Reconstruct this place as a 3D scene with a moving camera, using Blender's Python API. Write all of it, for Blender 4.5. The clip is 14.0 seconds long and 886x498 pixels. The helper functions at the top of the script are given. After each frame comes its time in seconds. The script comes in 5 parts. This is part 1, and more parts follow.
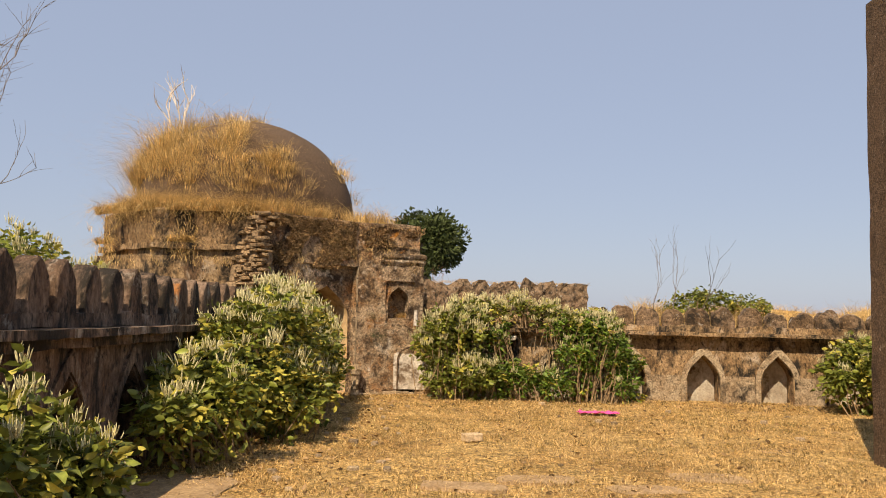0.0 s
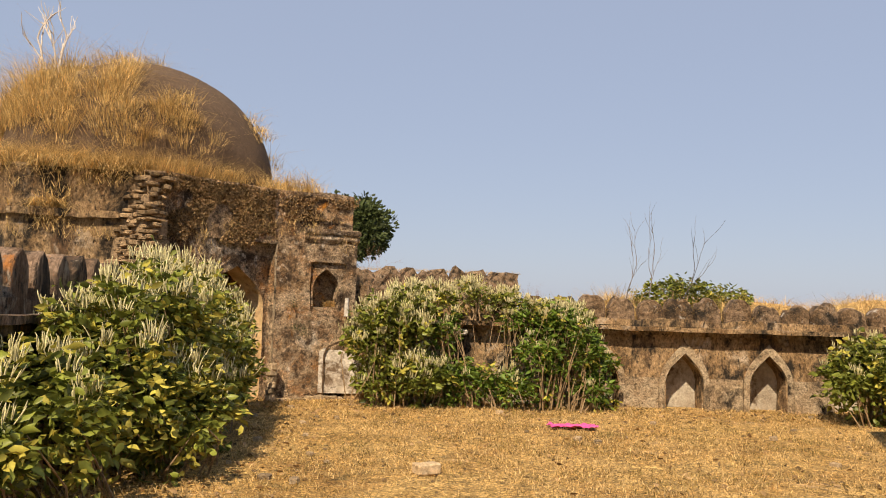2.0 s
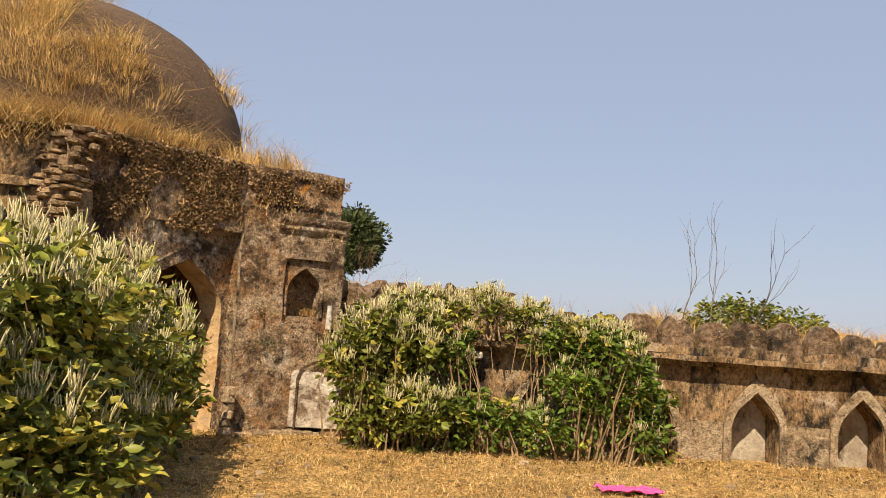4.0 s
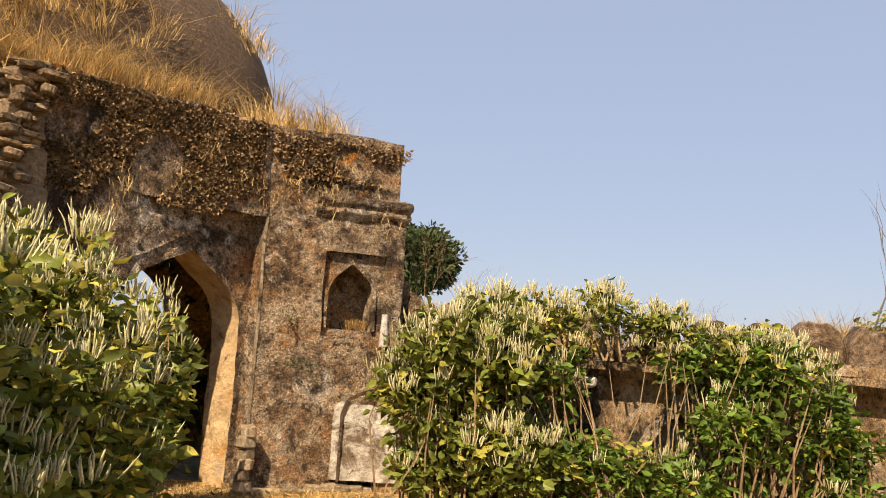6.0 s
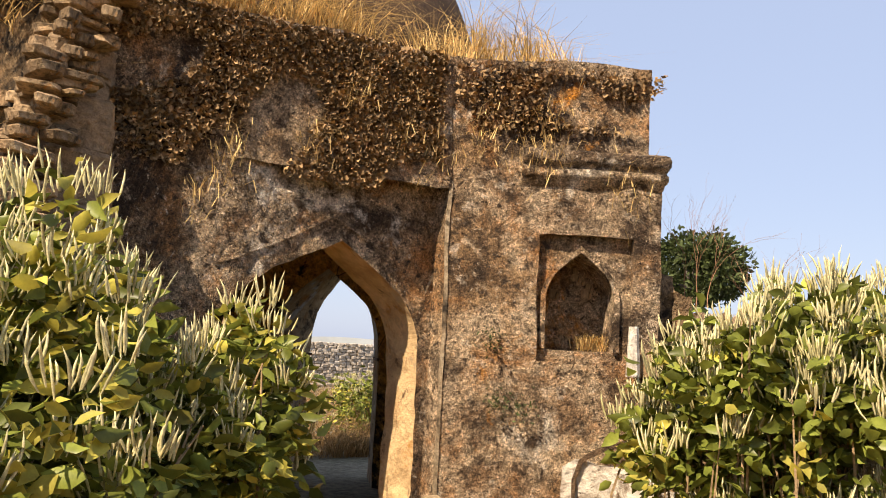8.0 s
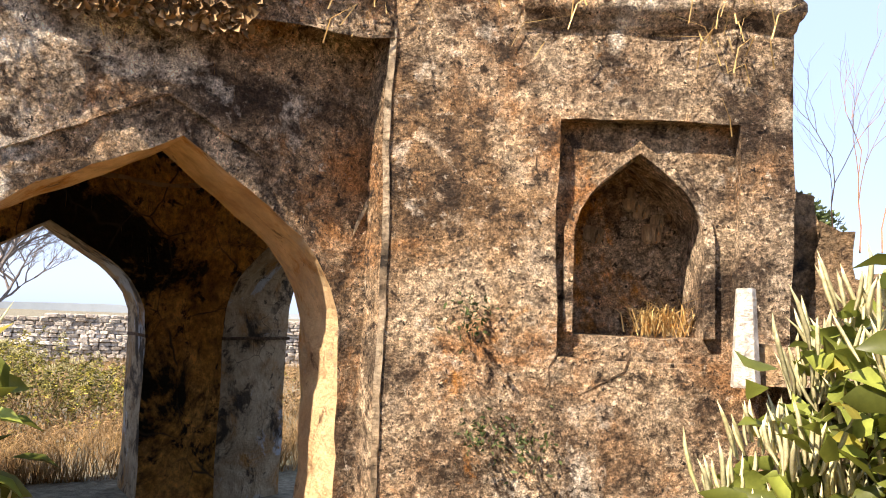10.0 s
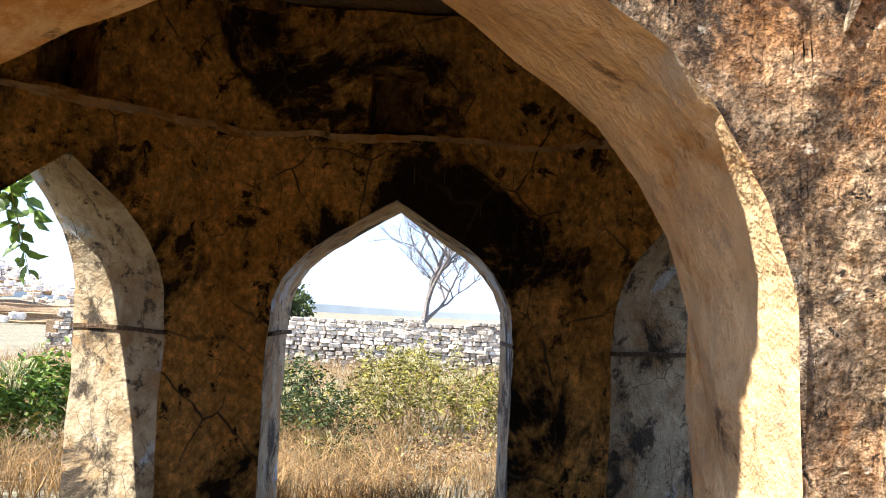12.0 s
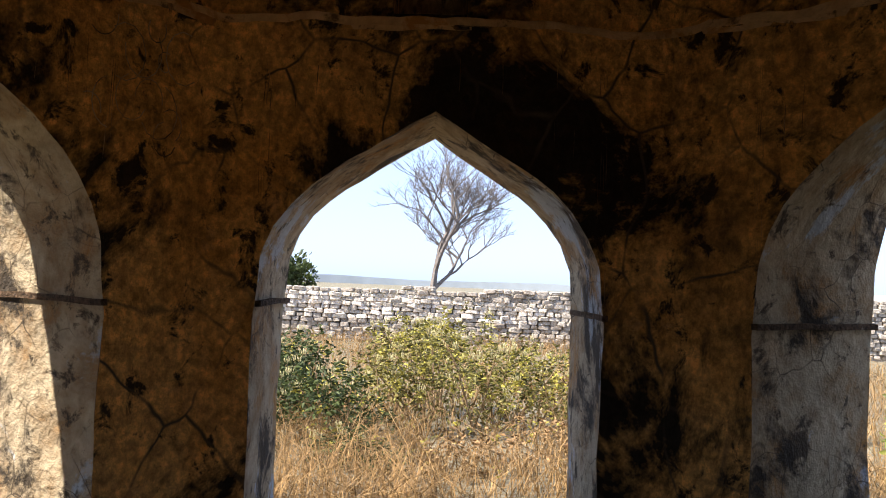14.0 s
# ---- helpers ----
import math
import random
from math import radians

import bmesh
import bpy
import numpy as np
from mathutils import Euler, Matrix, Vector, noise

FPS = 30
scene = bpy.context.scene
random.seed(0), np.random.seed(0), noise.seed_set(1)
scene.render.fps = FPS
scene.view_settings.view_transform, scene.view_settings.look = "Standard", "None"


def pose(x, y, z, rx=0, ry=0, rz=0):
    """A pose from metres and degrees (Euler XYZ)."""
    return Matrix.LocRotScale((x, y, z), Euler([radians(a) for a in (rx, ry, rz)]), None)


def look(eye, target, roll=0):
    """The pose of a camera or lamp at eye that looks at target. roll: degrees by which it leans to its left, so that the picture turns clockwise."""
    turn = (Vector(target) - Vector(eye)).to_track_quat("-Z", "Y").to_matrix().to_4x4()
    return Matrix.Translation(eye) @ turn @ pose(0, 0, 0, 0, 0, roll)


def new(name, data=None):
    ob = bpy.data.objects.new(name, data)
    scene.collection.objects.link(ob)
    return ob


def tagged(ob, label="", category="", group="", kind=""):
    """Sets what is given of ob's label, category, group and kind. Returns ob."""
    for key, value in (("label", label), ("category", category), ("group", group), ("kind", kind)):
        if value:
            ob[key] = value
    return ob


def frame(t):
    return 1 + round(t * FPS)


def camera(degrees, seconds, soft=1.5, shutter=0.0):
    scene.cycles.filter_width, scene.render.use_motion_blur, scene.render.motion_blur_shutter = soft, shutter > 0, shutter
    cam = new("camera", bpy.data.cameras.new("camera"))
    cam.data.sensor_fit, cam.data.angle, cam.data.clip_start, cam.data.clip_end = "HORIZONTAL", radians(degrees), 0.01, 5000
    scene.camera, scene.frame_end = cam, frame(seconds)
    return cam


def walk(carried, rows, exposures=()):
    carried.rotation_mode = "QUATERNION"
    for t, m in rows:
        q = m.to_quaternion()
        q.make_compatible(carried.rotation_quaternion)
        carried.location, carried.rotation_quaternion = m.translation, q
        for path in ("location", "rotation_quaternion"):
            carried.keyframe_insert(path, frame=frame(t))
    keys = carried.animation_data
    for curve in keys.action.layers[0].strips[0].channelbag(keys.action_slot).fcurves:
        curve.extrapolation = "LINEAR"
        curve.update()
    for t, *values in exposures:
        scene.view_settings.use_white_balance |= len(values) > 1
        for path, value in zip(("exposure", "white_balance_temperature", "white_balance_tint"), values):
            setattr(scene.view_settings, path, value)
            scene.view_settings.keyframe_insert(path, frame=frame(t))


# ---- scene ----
cam = camera(55.2, 14.0, soft=1.0)
PATH = [
    (0, (0.104, 1.238, 1.617), (0.102, 3.232, 1.778), 1.3),
    (0.5, (0.072, 1.918, 1.594), (0.125, 3.912, 1.74), 3.3),
    (1, (0.056, 2.634, 1.6), (0.216, 4.622, 1.744), 3.1),
    (1.5, (-0.039, 3.373, 1.603), (0.125, 5.36, 1.755), 3.0),
    (2, (-0.13, 4.064, 1.622), (0.049, 6.051, 1.762), 1.9),
    (2.5, (-0.116, 4.805, 1.622), (0.095, 6.786, 1.796), 1.9),
    (5, (-0.105, 8.503, 1.492), (0.069, 10.486, 1.686), 4.8),
    (5.5, (-0.054, 9.219, 1.473), (0.107, 11.199, 1.709), 4.4),
    (6, (0.021, 9.983, 1.477), (0.036, 11.969, 1.706), 3.8),
    (6.5, (0.077, 10.622, 1.486), (0.026, 12.611, 1.686), 2.9),
    (7, (0.124, 11.291, 1.5), (-0.199, 13.251, 1.731), 3.0),
    (9.5, (-0.138, 14.66, 1.624), (-0.853, 16.516, 1.827), 2.7),
    (10, (-0.263, 15.205, 1.607), (-1.041, 17.039, 1.776), 2.2),
    (10.5, (-0.435, 15.74, 1.618), (-1.461, 17.451, 1.77), 2.6),
    (11, (-0.692, 16.217, 1.612), (-1.823, 17.86, 1.757), 2.8),
    (11.5, (-0.954, 16.66, 1.596), (-2.309, 18.123, 1.741), 2.2),
    (12, (-1.282, 16.939, 1.575), (-2.843, 18.18, 1.729), 2.9),
    (12.5, (-1.657, 17.218, 1.588), (-3.285, 18.365, 1.776), 3.3),
    (13, (-1.984, 17.414, 1.583), (-3.655, 18.497, 1.77), 3.1),
    (13.5, (-2.35, 17.536, 1.528), (-4.023, 18.621, 1.685), 2.3),
    (14, (-2.627, 17.7, 1.522), (-4.191, 18.944, 1.603), 2.3),
]
EXPOSURES = [(0.0, 0.35, 7550, 15), (7.2, 0.68, 7450, 15), (9.4, 1.25, 6900, 18), (10.0, 1.42, 6600, 16), (11.0, 1.75, 5650, 11), (12.0, 1.95, 5850, 11), (12.5, 2.0, 5800, 11), (13.0, 1.98, 5650, 12), (13.6, 1.78, 5700, 13), (14.0, 1.52, 6100, 14)]
walk(cam, [(t, look(eye, target, roll)) for t, eye, target, roll in PATH], EXPOSURES)

# ---- world, sun, exposure ----
SUN_AZ, SUN_EL = 203.0, 49.0
world = bpy.data.worlds.new("sky")
scene.world = world
world.use_nodes = True
wn = world.node_tree.nodes
sky = wn.new("ShaderNodeTexSky")
sky.sky_type, sky.sun_disc = "NISHITA", False
sky.sun_elevation, sky.sun_rotation = radians(SUN_EL), radians(SUN_AZ)
sky.air_density, sky.dust_density, sky.ozone_density = 1.0, 0.9, 1.0
haze = wn.new("ShaderNodeMix")
haze.data_type = "RGBA"
haze.inputs[0].default_value = 0.8
haze.inputs[7].default_value = (2.1, 2.76, 4.1, 1)
world.node_tree.links.new(sky.outputs[0], haze.inputs[6])
world.node_tree.links.new(haze.outputs[2], wn["Background"].inputs["Color"])
wn["Background"].inputs["Strength"].default_value = 0.13
sun = new("sun", bpy.data.lights.new("sun", "SUN"))
sun.data.energy, sun.data.angle, sun.data.color = 5.0, radians(0.55), (1.0, 0.9, 0.73)
sun_to = Vector((math.sin(radians(SUN_AZ)) * math.cos(radians(SUN_EL)), math.cos(radians(SUN_AZ)) * math.cos(radians(SUN_EL)), math.sin(radians(SUN_EL))))
sun.matrix_world = look(sun_to * 40, (0, 0, 0))

# ---- materials ----


def material(name, cols, scale=3.0, rough=0.9, bump=0.4, fine=28.0, spots=(), stretch=(1, 1, 1), random_tint=0.0, island=False, trans=0.0, speck=0.45, cracks=0.0, grit=(), shift=(0, 0, 0)):
    """Broad patches through cols, fine grain, and spots of (colour, scale, low, high)."""
    m = bpy.data.materials.new(name)
    m.use_nodes = True
    n, l = m.node_tree.nodes, m.node_tree.links
    b = n["Principled BSDF"]
    b.inputs["Roughness"].default_value = rough
    b.inputs["Specular IOR Level"].default_value = 0.25
    co = n.new("ShaderNodeTexCoord")
    mp = n.new("ShaderNodeMapping")
    mp.inputs["Scale"].default_value = stretch
    mp.inputs["Location"].default_value = shift
    l.new(co.outputs["Object"], mp.inputs["Vector"])

    def noise_at(s, detail=6.0, r=0.6, off=0.0):
        t = n.new("ShaderNodeTexNoise")
        t.inputs["Scale"].default_value, t.inputs["Detail"].default_value, t.inputs["Roughness"].default_value = s, detail, r
        t.inputs["Distortion"].default_value = off
        l.new(mp.outputs[0], t.inputs["Vector"])
        return t.outputs["Fac"]

    def mixed(fac, a, c, kind="MIX"):
        x = n.new("ShaderNodeMix")
        x.data_type, x.blend_type = "RGBA", kind
        for sock, v in ((x.inputs[0], fac), (x.inputs[6], a), (x.inputs[7], c)):
            if isinstance(v, (tuple, float, int)):
                sock.default_value = (*v, 1) if isinstance(v, tuple) else v
            else:
                l.new(v, sock)
        return x.outputs[2]

    def ramped(fac, lo, hi, a=(0, 0, 0), c=(1, 1, 1)):
        r = n.new("ShaderNodeValToRGB")
        r.color_ramp.elements[0].position, r.color_ramp.elements[1].position = lo, hi
        r.color_ramp.elements[0].color, r.color_ramp.elements[1].color = (*a, 1), (*c, 1)
        l.new(fac, r.inputs[0])
        return r.outputs[0]

    broad = n.new("ShaderNodeValToRGB")
    els = broad.color_ramp.elements
    while len(els) < len(cols):
        els.new(0.5)
    for k, c in enumerate(cols):
        els[k].position = 0.3 + 0.4 * k / max(1, len(cols) - 1)
        els[k].color = (*c, 1)
    l.new(noise_at(scale, 8.0, 0.65, 0.3), broad.inputs[0])
    colour = broad.outputs[0]
    grain = noise_at(fine, 5.0, 0.7)
    colour = mixed(1.0, colour, ramped(grain, 0.3, 0.72, (1 - speck,) * 3, (1 + speck,) * 3), "MULTIPLY")
    for c, s, lo, hi in spots:
        colour = mixed(ramped(noise_at(s, 7.0, 0.7, 0.4), lo, hi), colour, c)
    for s, depth in grit:
        colour = mixed(1.0, colour, ramped(noise_at(s, 4.0, 0.75, 0.2), 0.4, 0.6, (1 - depth,) * 3, (1 + depth,) * 3), "MULTIPLY")
    if cracks:
        vo = n.new("ShaderNodeTexVoronoi")
        vo.feature = "DISTANCE_TO_EDGE"
        vo.inputs["Scale"].default_value = cracks
        wp = n.new("ShaderNodeMix")
        wp.data_type, wp.blend_type = "RGBA", "LINEAR_LIGHT"
        wp.inputs[0].default_value = 0.06
        l.new(mp.outputs[0], wp.inputs[6])
        tn = n.new("ShaderNodeTexNoise")
        tn.inputs["Scale"].default_value = 4.0
        l.new(mp.outputs[0], tn.inputs["Vector"])
        l.new(tn.outputs["Color"], wp.inputs[7])
        l.new(wp.outputs[2], vo.inputs["Vector"])
        line = mixed(1.0, ramped(vo.outputs["Distance"], 0.004, 0.02, (1, 1, 1), (0, 0, 0)), ramped(noise_at(2.2, 3.0), 0.42, 0.6), "MULTIPLY")
        colour = mixed(line, colour, (0.08, 0.06, 0.04))
    if random_tint:
        src = n.new("ShaderNodeNewGeometry").outputs["Random Per Island"] if island else n.new("ShaderNodeObjectInfo").outputs["Random"]
        colour = mixed(1.0, colour, ramped(src, 0.0, 1.0, (1 - random_tint,) * 3, (1 + random_tint,) * 3), "MULTIPLY")
    l.new(colour, b.inputs["Base Color"])
    if bump:
        bp = n.new("ShaderNodeBump")
        bp.inputs["Strength"].default_value, bp.inputs["Distance"].default_value = bump, 0.055
        add = n.new("ShaderNodeMath")
        add.operation = "MULTIPLY_ADD"
        add.inputs[1].default_value = 0.5
        l.new(noise_at(fine * 0.35, 6.0, 0.7), add.inputs[0])
        l.new(grain, add.inputs[2])
        l.new(add.outputs[0], bp.inputs["Height"])
        l.new(bp.outputs[0], b.inputs["Normal"])
    if trans:
        tr = n.new("ShaderNodeBsdfTranslucent")
        l.new(colour, tr.inputs["Color"])
        mx = n.new("ShaderNodeMixShader")
        mx.inputs[0].default_value = trans
        l.new(b.outputs[0], mx.inputs[1])
        l.new(tr.outputs[0], mx.inputs[2])
        l.new(mx.outputs[0], n["Material Output"].inputs["Surface"])
    return m


BLACK, PALE, LICHEN = (0.03, 0.024, 0.018), (0.62, 0.5, 0.37), (0.5, 0.2, 0.03)
M_facade = material("weathered_plaster", [(0.16, 0.095, 0.048), (0.37, 0.23, 0.12), (0.58, 0.43, 0.28), (0.27, 0.16, 0.085), (0.48, 0.33, 0.195)], 1.25, 0.95, 1.0, 48.0,
                    [((0.42, 0.2, 0.075), 1.8, 0.51, 0.63), ((0.06, 0.037, 0.022), 1.3, 0.49, 0.6), ((0.76, 0.66, 0.53), 2.3, 0.56, 0.65), ((0.08, 0.05, 0.03), 4.4, 0.54, 0.66), ((0.58, 0.44, 0.3), 7.0, 0.57, 0.68), ((0.07, 0.045, 0.028), 15.0, 0.53, 0.63), ((0.66, 0.54, 0.4), 26.0, 0.6, 0.68), (BLACK, 48.0, 0.57, 0.64), (LICHEN, 1.6, 0.62, 0.69)], speck=0.8, grit=((18.0, 0.28), (60.0, 0.4), (170.0, 0.4)))
M_lichen_wall = material("lichened_plaster", [(0.16, 0.1, 0.055), (0.34, 0.22, 0.12), (0.44, 0.3, 0.17)], 2.0, 0.95, 1.0, 50.0, [(BLACK, 3.0, 0.52, 0.66), ((0.55, 0.26, 0.04), 3.4, 0.56, 0.64), ((0.08, 0.05, 0.03), 18.0, 0.55, 0.66)], speck=0.8)
M_soffit = material("ochre_soffit_plaster", [(0.4, 0.24, 0.11), (0.62, 0.43, 0.23), (0.5, 0.31, 0.15)], 2.4, 0.9, 0.45, 14.0, [((0.2, 0.12, 0.06), 2.2, 0.56, 0.66), ((0.42, 0.21, 0.06), 3.4, 0.54, 0.62), ((0.6, 0.5, 0.36), 2.2, 0.58, 0.7), ((0.14, 0.085, 0.045), 7.0, 0.58, 0.66)], speck=0.2)
M_wall = material("old_wall_plaster", [(0.08, 0.048, 0.026), (0.27, 0.165, 0.08), (0.42, 0.28, 0.15), (0.17, 0.1, 0.055)], 1.9, 0.95, 0.9, 30.0,
                  [(PALE, 2.0, 0.57, 0.7), (BLACK, 2.4, 0.49, 0.6), (BLACK, 20.0, 0.55, 0.64)], (1, 1, 0.6), speck=0.7)
M_panel = material("worn_cream_plaster", [(0.18, 0.12, 0.07), (0.36, 0.26, 0.16), (0.46, 0.36, 0.24), (0.26, 0.18, 0.11)], 2.2, 0.95, 0.8, 28.0,
                   [(BLACK, 2.4, 0.52, 0.64), ((0.07, 0.05, 0.03), 12.0, 0.56, 0.66)], speck=0.6)
M_crest = material("lichened_crest_plaster", [(0.05, 0.035, 0.022), (0.16, 0.1, 0.055), (0.28, 0.19, 0.12), (0.1, 0.065, 0.04)], 2.4, 0.95, 0.9, 22.0,
                   [(BLACK, 3.0, 0.48, 0.62), ((0.5, 0.46, 0.4), 4.0, 0.6, 0.7), (LICHEN, 2.0, 0.66, 0.74)], speck=0.7)
M_dark_wall = material("stained_wall_plaster", [(0.05, 0.033, 0.022), (0.14, 0.085, 0.052), (0.28, 0.19, 0.13), (0.1, 0.06, 0.036)], 1.7, 0.95, 0.9, 24.0,
                       [(BLACK, 2.2, 0.46, 0.58), ((0.42, 0.17, 0.05), 2.7, 0.62, 0.72), ((0.38, 0.32, 0.25), 3.2, 0.57, 0.66), (BLACK, 9.0, 0.55, 0.64)], (1, 1, 0.5), speck=0.6)
M_white = material("limewash", [(0.4, 0.33, 0.25), (0.64, 0.58, 0.49), (0.34, 0.26, 0.18)], 2.2, 0.9, 0.6, 20.0, [((0.16, 0.11, 0.07), 3.2, 0.5, 0.6), ((0.1, 0.07, 0.05), 12.0, 0.58, 0.66)])
M_niche = material("niche_back_plaster", [(0.26, 0.2, 0.14), (0.46, 0.4, 0.31), (0.6, 0.55, 0.46)], 1.8, 0.92, 0.5, 16.0, [((0.12, 0.08, 0.05), 3.0, 0.52, 0.64)], speck=0.3)
M_jamb = material("pale_jamb_plaster", [(0.27, 0.19, 0.11), (0.48, 0.39, 0.26), (0.32, 0.22, 0.12), (0.58, 0.49, 0.35)], 2.6, 0.9, 0.5, 9.0, [((0.46, 0.5, 0.54), 1.5, 0.57, 0.62), ((0.36, 0.19, 0.06), 2.6, 0.55, 0.64), ((0.05, 0.038, 0.026), 2.2, 0.52, 0.6), ((0.08, 0.06, 0.04), 8.0, 0.56, 0.64)], speck=0.2, cracks=5.5)
M_field_grass = material("field_grass", [(0.19, 0.115, 0.05), (0.36, 0.23, 0.1), (0.15, 0.09, 0.036)], 1.5, 0.8, 0.0, 9.0, random_tint=0.5, island=True, trans=0.3)
M_turf_dark = material("dull_turf", [(0.2, 0.13, 0.045), (0.32, 0.21, 0.07), (0.16, 0.14, 0.04)], 1.5, 0.85, 0.0, 9.0, random_tint=0.5, island=True, trans=0.2)
M_drystone = material("pale_drystone", [(0.42, 0.34, 0.26), (0.64, 0.55, 0.45), (0.74, 0.67, 0.58)], 2.2, 0.92, 0.8, 18.0, [(BLACK, 5.0, 0.62, 0.74)], random_tint=0.4)
M_ochre = material("ochre_inner_plaster", [(0.16, 0.085, 0.03), (0.55, 0.29, 0.075), (0.66, 0.38, 0.12), (0.42, 0.235, 0.075)], 1.3, 0.9, 0.7, 16.0,
                   [((0.02, 0.015, 0.01), 0.95, 0.5, 0.57), ((0.03, 0.02, 0.012), 6.0, 0.56, 0.62), ((0.5, 0.3, 0.13), 3.1, 0.6, 0.74)], (1, 1, 0.9), speck=0.5, cracks=2.2, grit=((24.0, 0.3),), shift=(-0.6, -0.78, -0.12))
M_dome = material("dome_plaster", [(0.075, 0.048, 0.03), (0.13, 0.085, 0.053), (0.1, 0.065, 0.042)], 1.8, 0.95, 0.6, 30.0, [(BLACK, 3.0, 0.58, 0.75)], speck=0.5)
M_stone = material("rubble_stone", [(0.24, 0.16, 0.09), (0.46, 0.34, 0.21), (0.6, 0.48, 0.34)], 2.2, 0.92, 0.8, 18.0, [(BLACK, 5.0, 0.58, 0.72)], random_tint=0.4)
M_mortar = material("earth_mortar", [(0.2, 0.13, 0.075), (0.32, 0.22, 0.13), (0.24, 0.17, 0.1)], 3.0, 0.95, 0.8, 24.0)
M_ground = material("dry_turf", [(0.24, 0.13, 0.04), (0.43, 0.25, 0.08), (0.53, 0.335, 0.12), (0.33, 0.19, 0.058)], 0.7, 0.95, 0.8, 30.0,
                    [((0.12, 0.085, 0.03), 2.6, 0.55, 0.72), ((0.56, 0.38, 0.21), 0.9, 0.6, 0.7), ((0.1, 0.065, 0.028), 11.0, 0.55, 0.66), ((0.66, 0.46, 0.2), 17.0, 0.56, 0.66)], speck=0.8, grit=((7.0, 0.25), (38.0, 0.45)))
M_field = material("dry_field", [(0.14, 0.12, 0.075), (0.2, 0.175, 0.12), (0.12, 0.12, 0.075)], 0.5, 0.95, 0.5, 12.0, speck=0.6)
M_grass = material("golden_grass", [(0.42, 0.26, 0.09), (0.68, 0.48, 0.21), (0.5, 0.33, 0.125)], 1.5, 0.8, 0.0, 9.0, random_tint=0.55, island=True, trans=0.3)
M_grass_pale = material("pale_dry_grass", [(0.5, 0.32, 0.13), (0.66, 0.46, 0.21), (0.42, 0.27, 0.11)], 1.5, 0.8, 0.0, 9.0, random_tint=0.4, island=True, trans=0.3)
M_leaf = material("green_leaf", [(0.08, 0.1, 0.018), (0.2, 0.225, 0.042), (0.115, 0.135, 0.025)], 2.0, 0.4, 0.0, 6.0, random_tint=0.6, island=True, trans=0.3)
M_leaf_bright = material("bright_green_leaf", [(0.055, 0.11, 0.016), (0.13, 0.2, 0.03), (0.075, 0.11, 0.018)], 2.0, 0.42, 0.0, 6.0, random_tint=0.5, island=True, trans=0.3)
# yellowing leaves, and leaves whose sunlit lightness is put into the colour
M_leaf_yellow = material("yellowing_sunlit_leaf", [(0.28, 0.26, 0.045), (0.44, 0.38, 0.07), (0.3, 0.27, 0.05)], 2.0, 0.6, 0.0, 6.0, random_tint=0.45, island=True, trans=0.3)
M_leaf_field = material("dusty_olive_leaf", [(0.085, 0.085, 0.024), (0.2, 0.18, 0.05), (0.13, 0.105, 0.035)], 1.6, 0.6, 0.0, 6.0, random_tint=0.6, island=True, trans=0.25)
M_leaf_dry = material("dry_brown_leaf", [(0.16, 0.1, 0.05), (0.3, 0.19, 0.09), (0.2, 0.12, 0.06)], 2.0, 0.8, 0.0, 6.0, random_tint=0.6, island=True)
M_leaf_dull = material("dull_tree_leaf", [(0.035, 0.05, 0.016), (0.065, 0.085, 0.025), (0.045, 0.06, 0.02)], 1.0, 0.6, 0.0, 6.0, random_tint=0.5, island=True, trans=0.2)
M_flower = material("cream_flower_spike", [(0.46, 0.4, 0.19), (0.62, 0.56, 0.32), (0.42, 0.38, 0.14)], 3.0, 0.8, 0.0, 60.0, random_tint=0.35, island=True, trans=0.15)
M_stem = material("brown_stem", [(0.18, 0.115, 0.06), (0.32, 0.22, 0.12), (0.15, 0.1, 0.05)], 4.0, 0.85, 0.2, 30.0)
M_bark = material("grey_bark", [(0.1, 0.085, 0.075), (0.2, 0.17, 0.15), (0.13, 0.11, 0.1)], 4.0, 0.9, 0.5, 30.0)
M_weed = material("dry_weed_stalk", [(0.24, 0.12, 0.07), (0.36, 0.2, 0.12)], 4.0, 0.85, 0.0, 30.0)
M_bleached = material("bleached_wood", [(0.5, 0.43, 0.37), (0.62, 0.55, 0.47)], 4.0, 0.8, 0.1, 30.0)
M_pink = material("pink_cloth", [(0.7, 0.06, 0.24), (0.85, 0.14, 0.36)], 6.0, 0.85, 0.2, 60.0)
M_block = material("buff_stone", [(0.3, 0.185, 0.09), (0.48, 0.33, 0.18)], 5.0, 0.9, 0.6, 30.0)
M_squared = material("squared_buff_stone", [(0.44, 0.31, 0.17), (0.62, 0.47, 0.3)], 9.0, 0.9, 0.5, 30.0)
M_pillar = material("pillar_stone", [(0.06, 0.036, 0.022), (0.16, 0.1, 0.058), (0.1, 0.065, 0.04)], 3.0, 0.95, 1.0, 40.0, [(PALE, 9.0, 0.62, 0.72)], speck=0.8)
# pale blue-grey: the haze of distance is put into the hills' colour
M_hill = material("hazed_far_hill", [(0.36, 0.4, 0.42), (0.42, 0.45, 0.46)], 0.02, 0.95, 0.0, 0.1, speck=0.1)

# ---- building helpers ----
PROFILE_X = (0, 0.25, 0.5, 0.7, 0.81, 0.9, 0.95, 0.985, 1.0)
PROFILE_Y = (1, 0.84, 0.667, 0.51, 0.39, 0.27, 0.19, 0.09, 0.0)


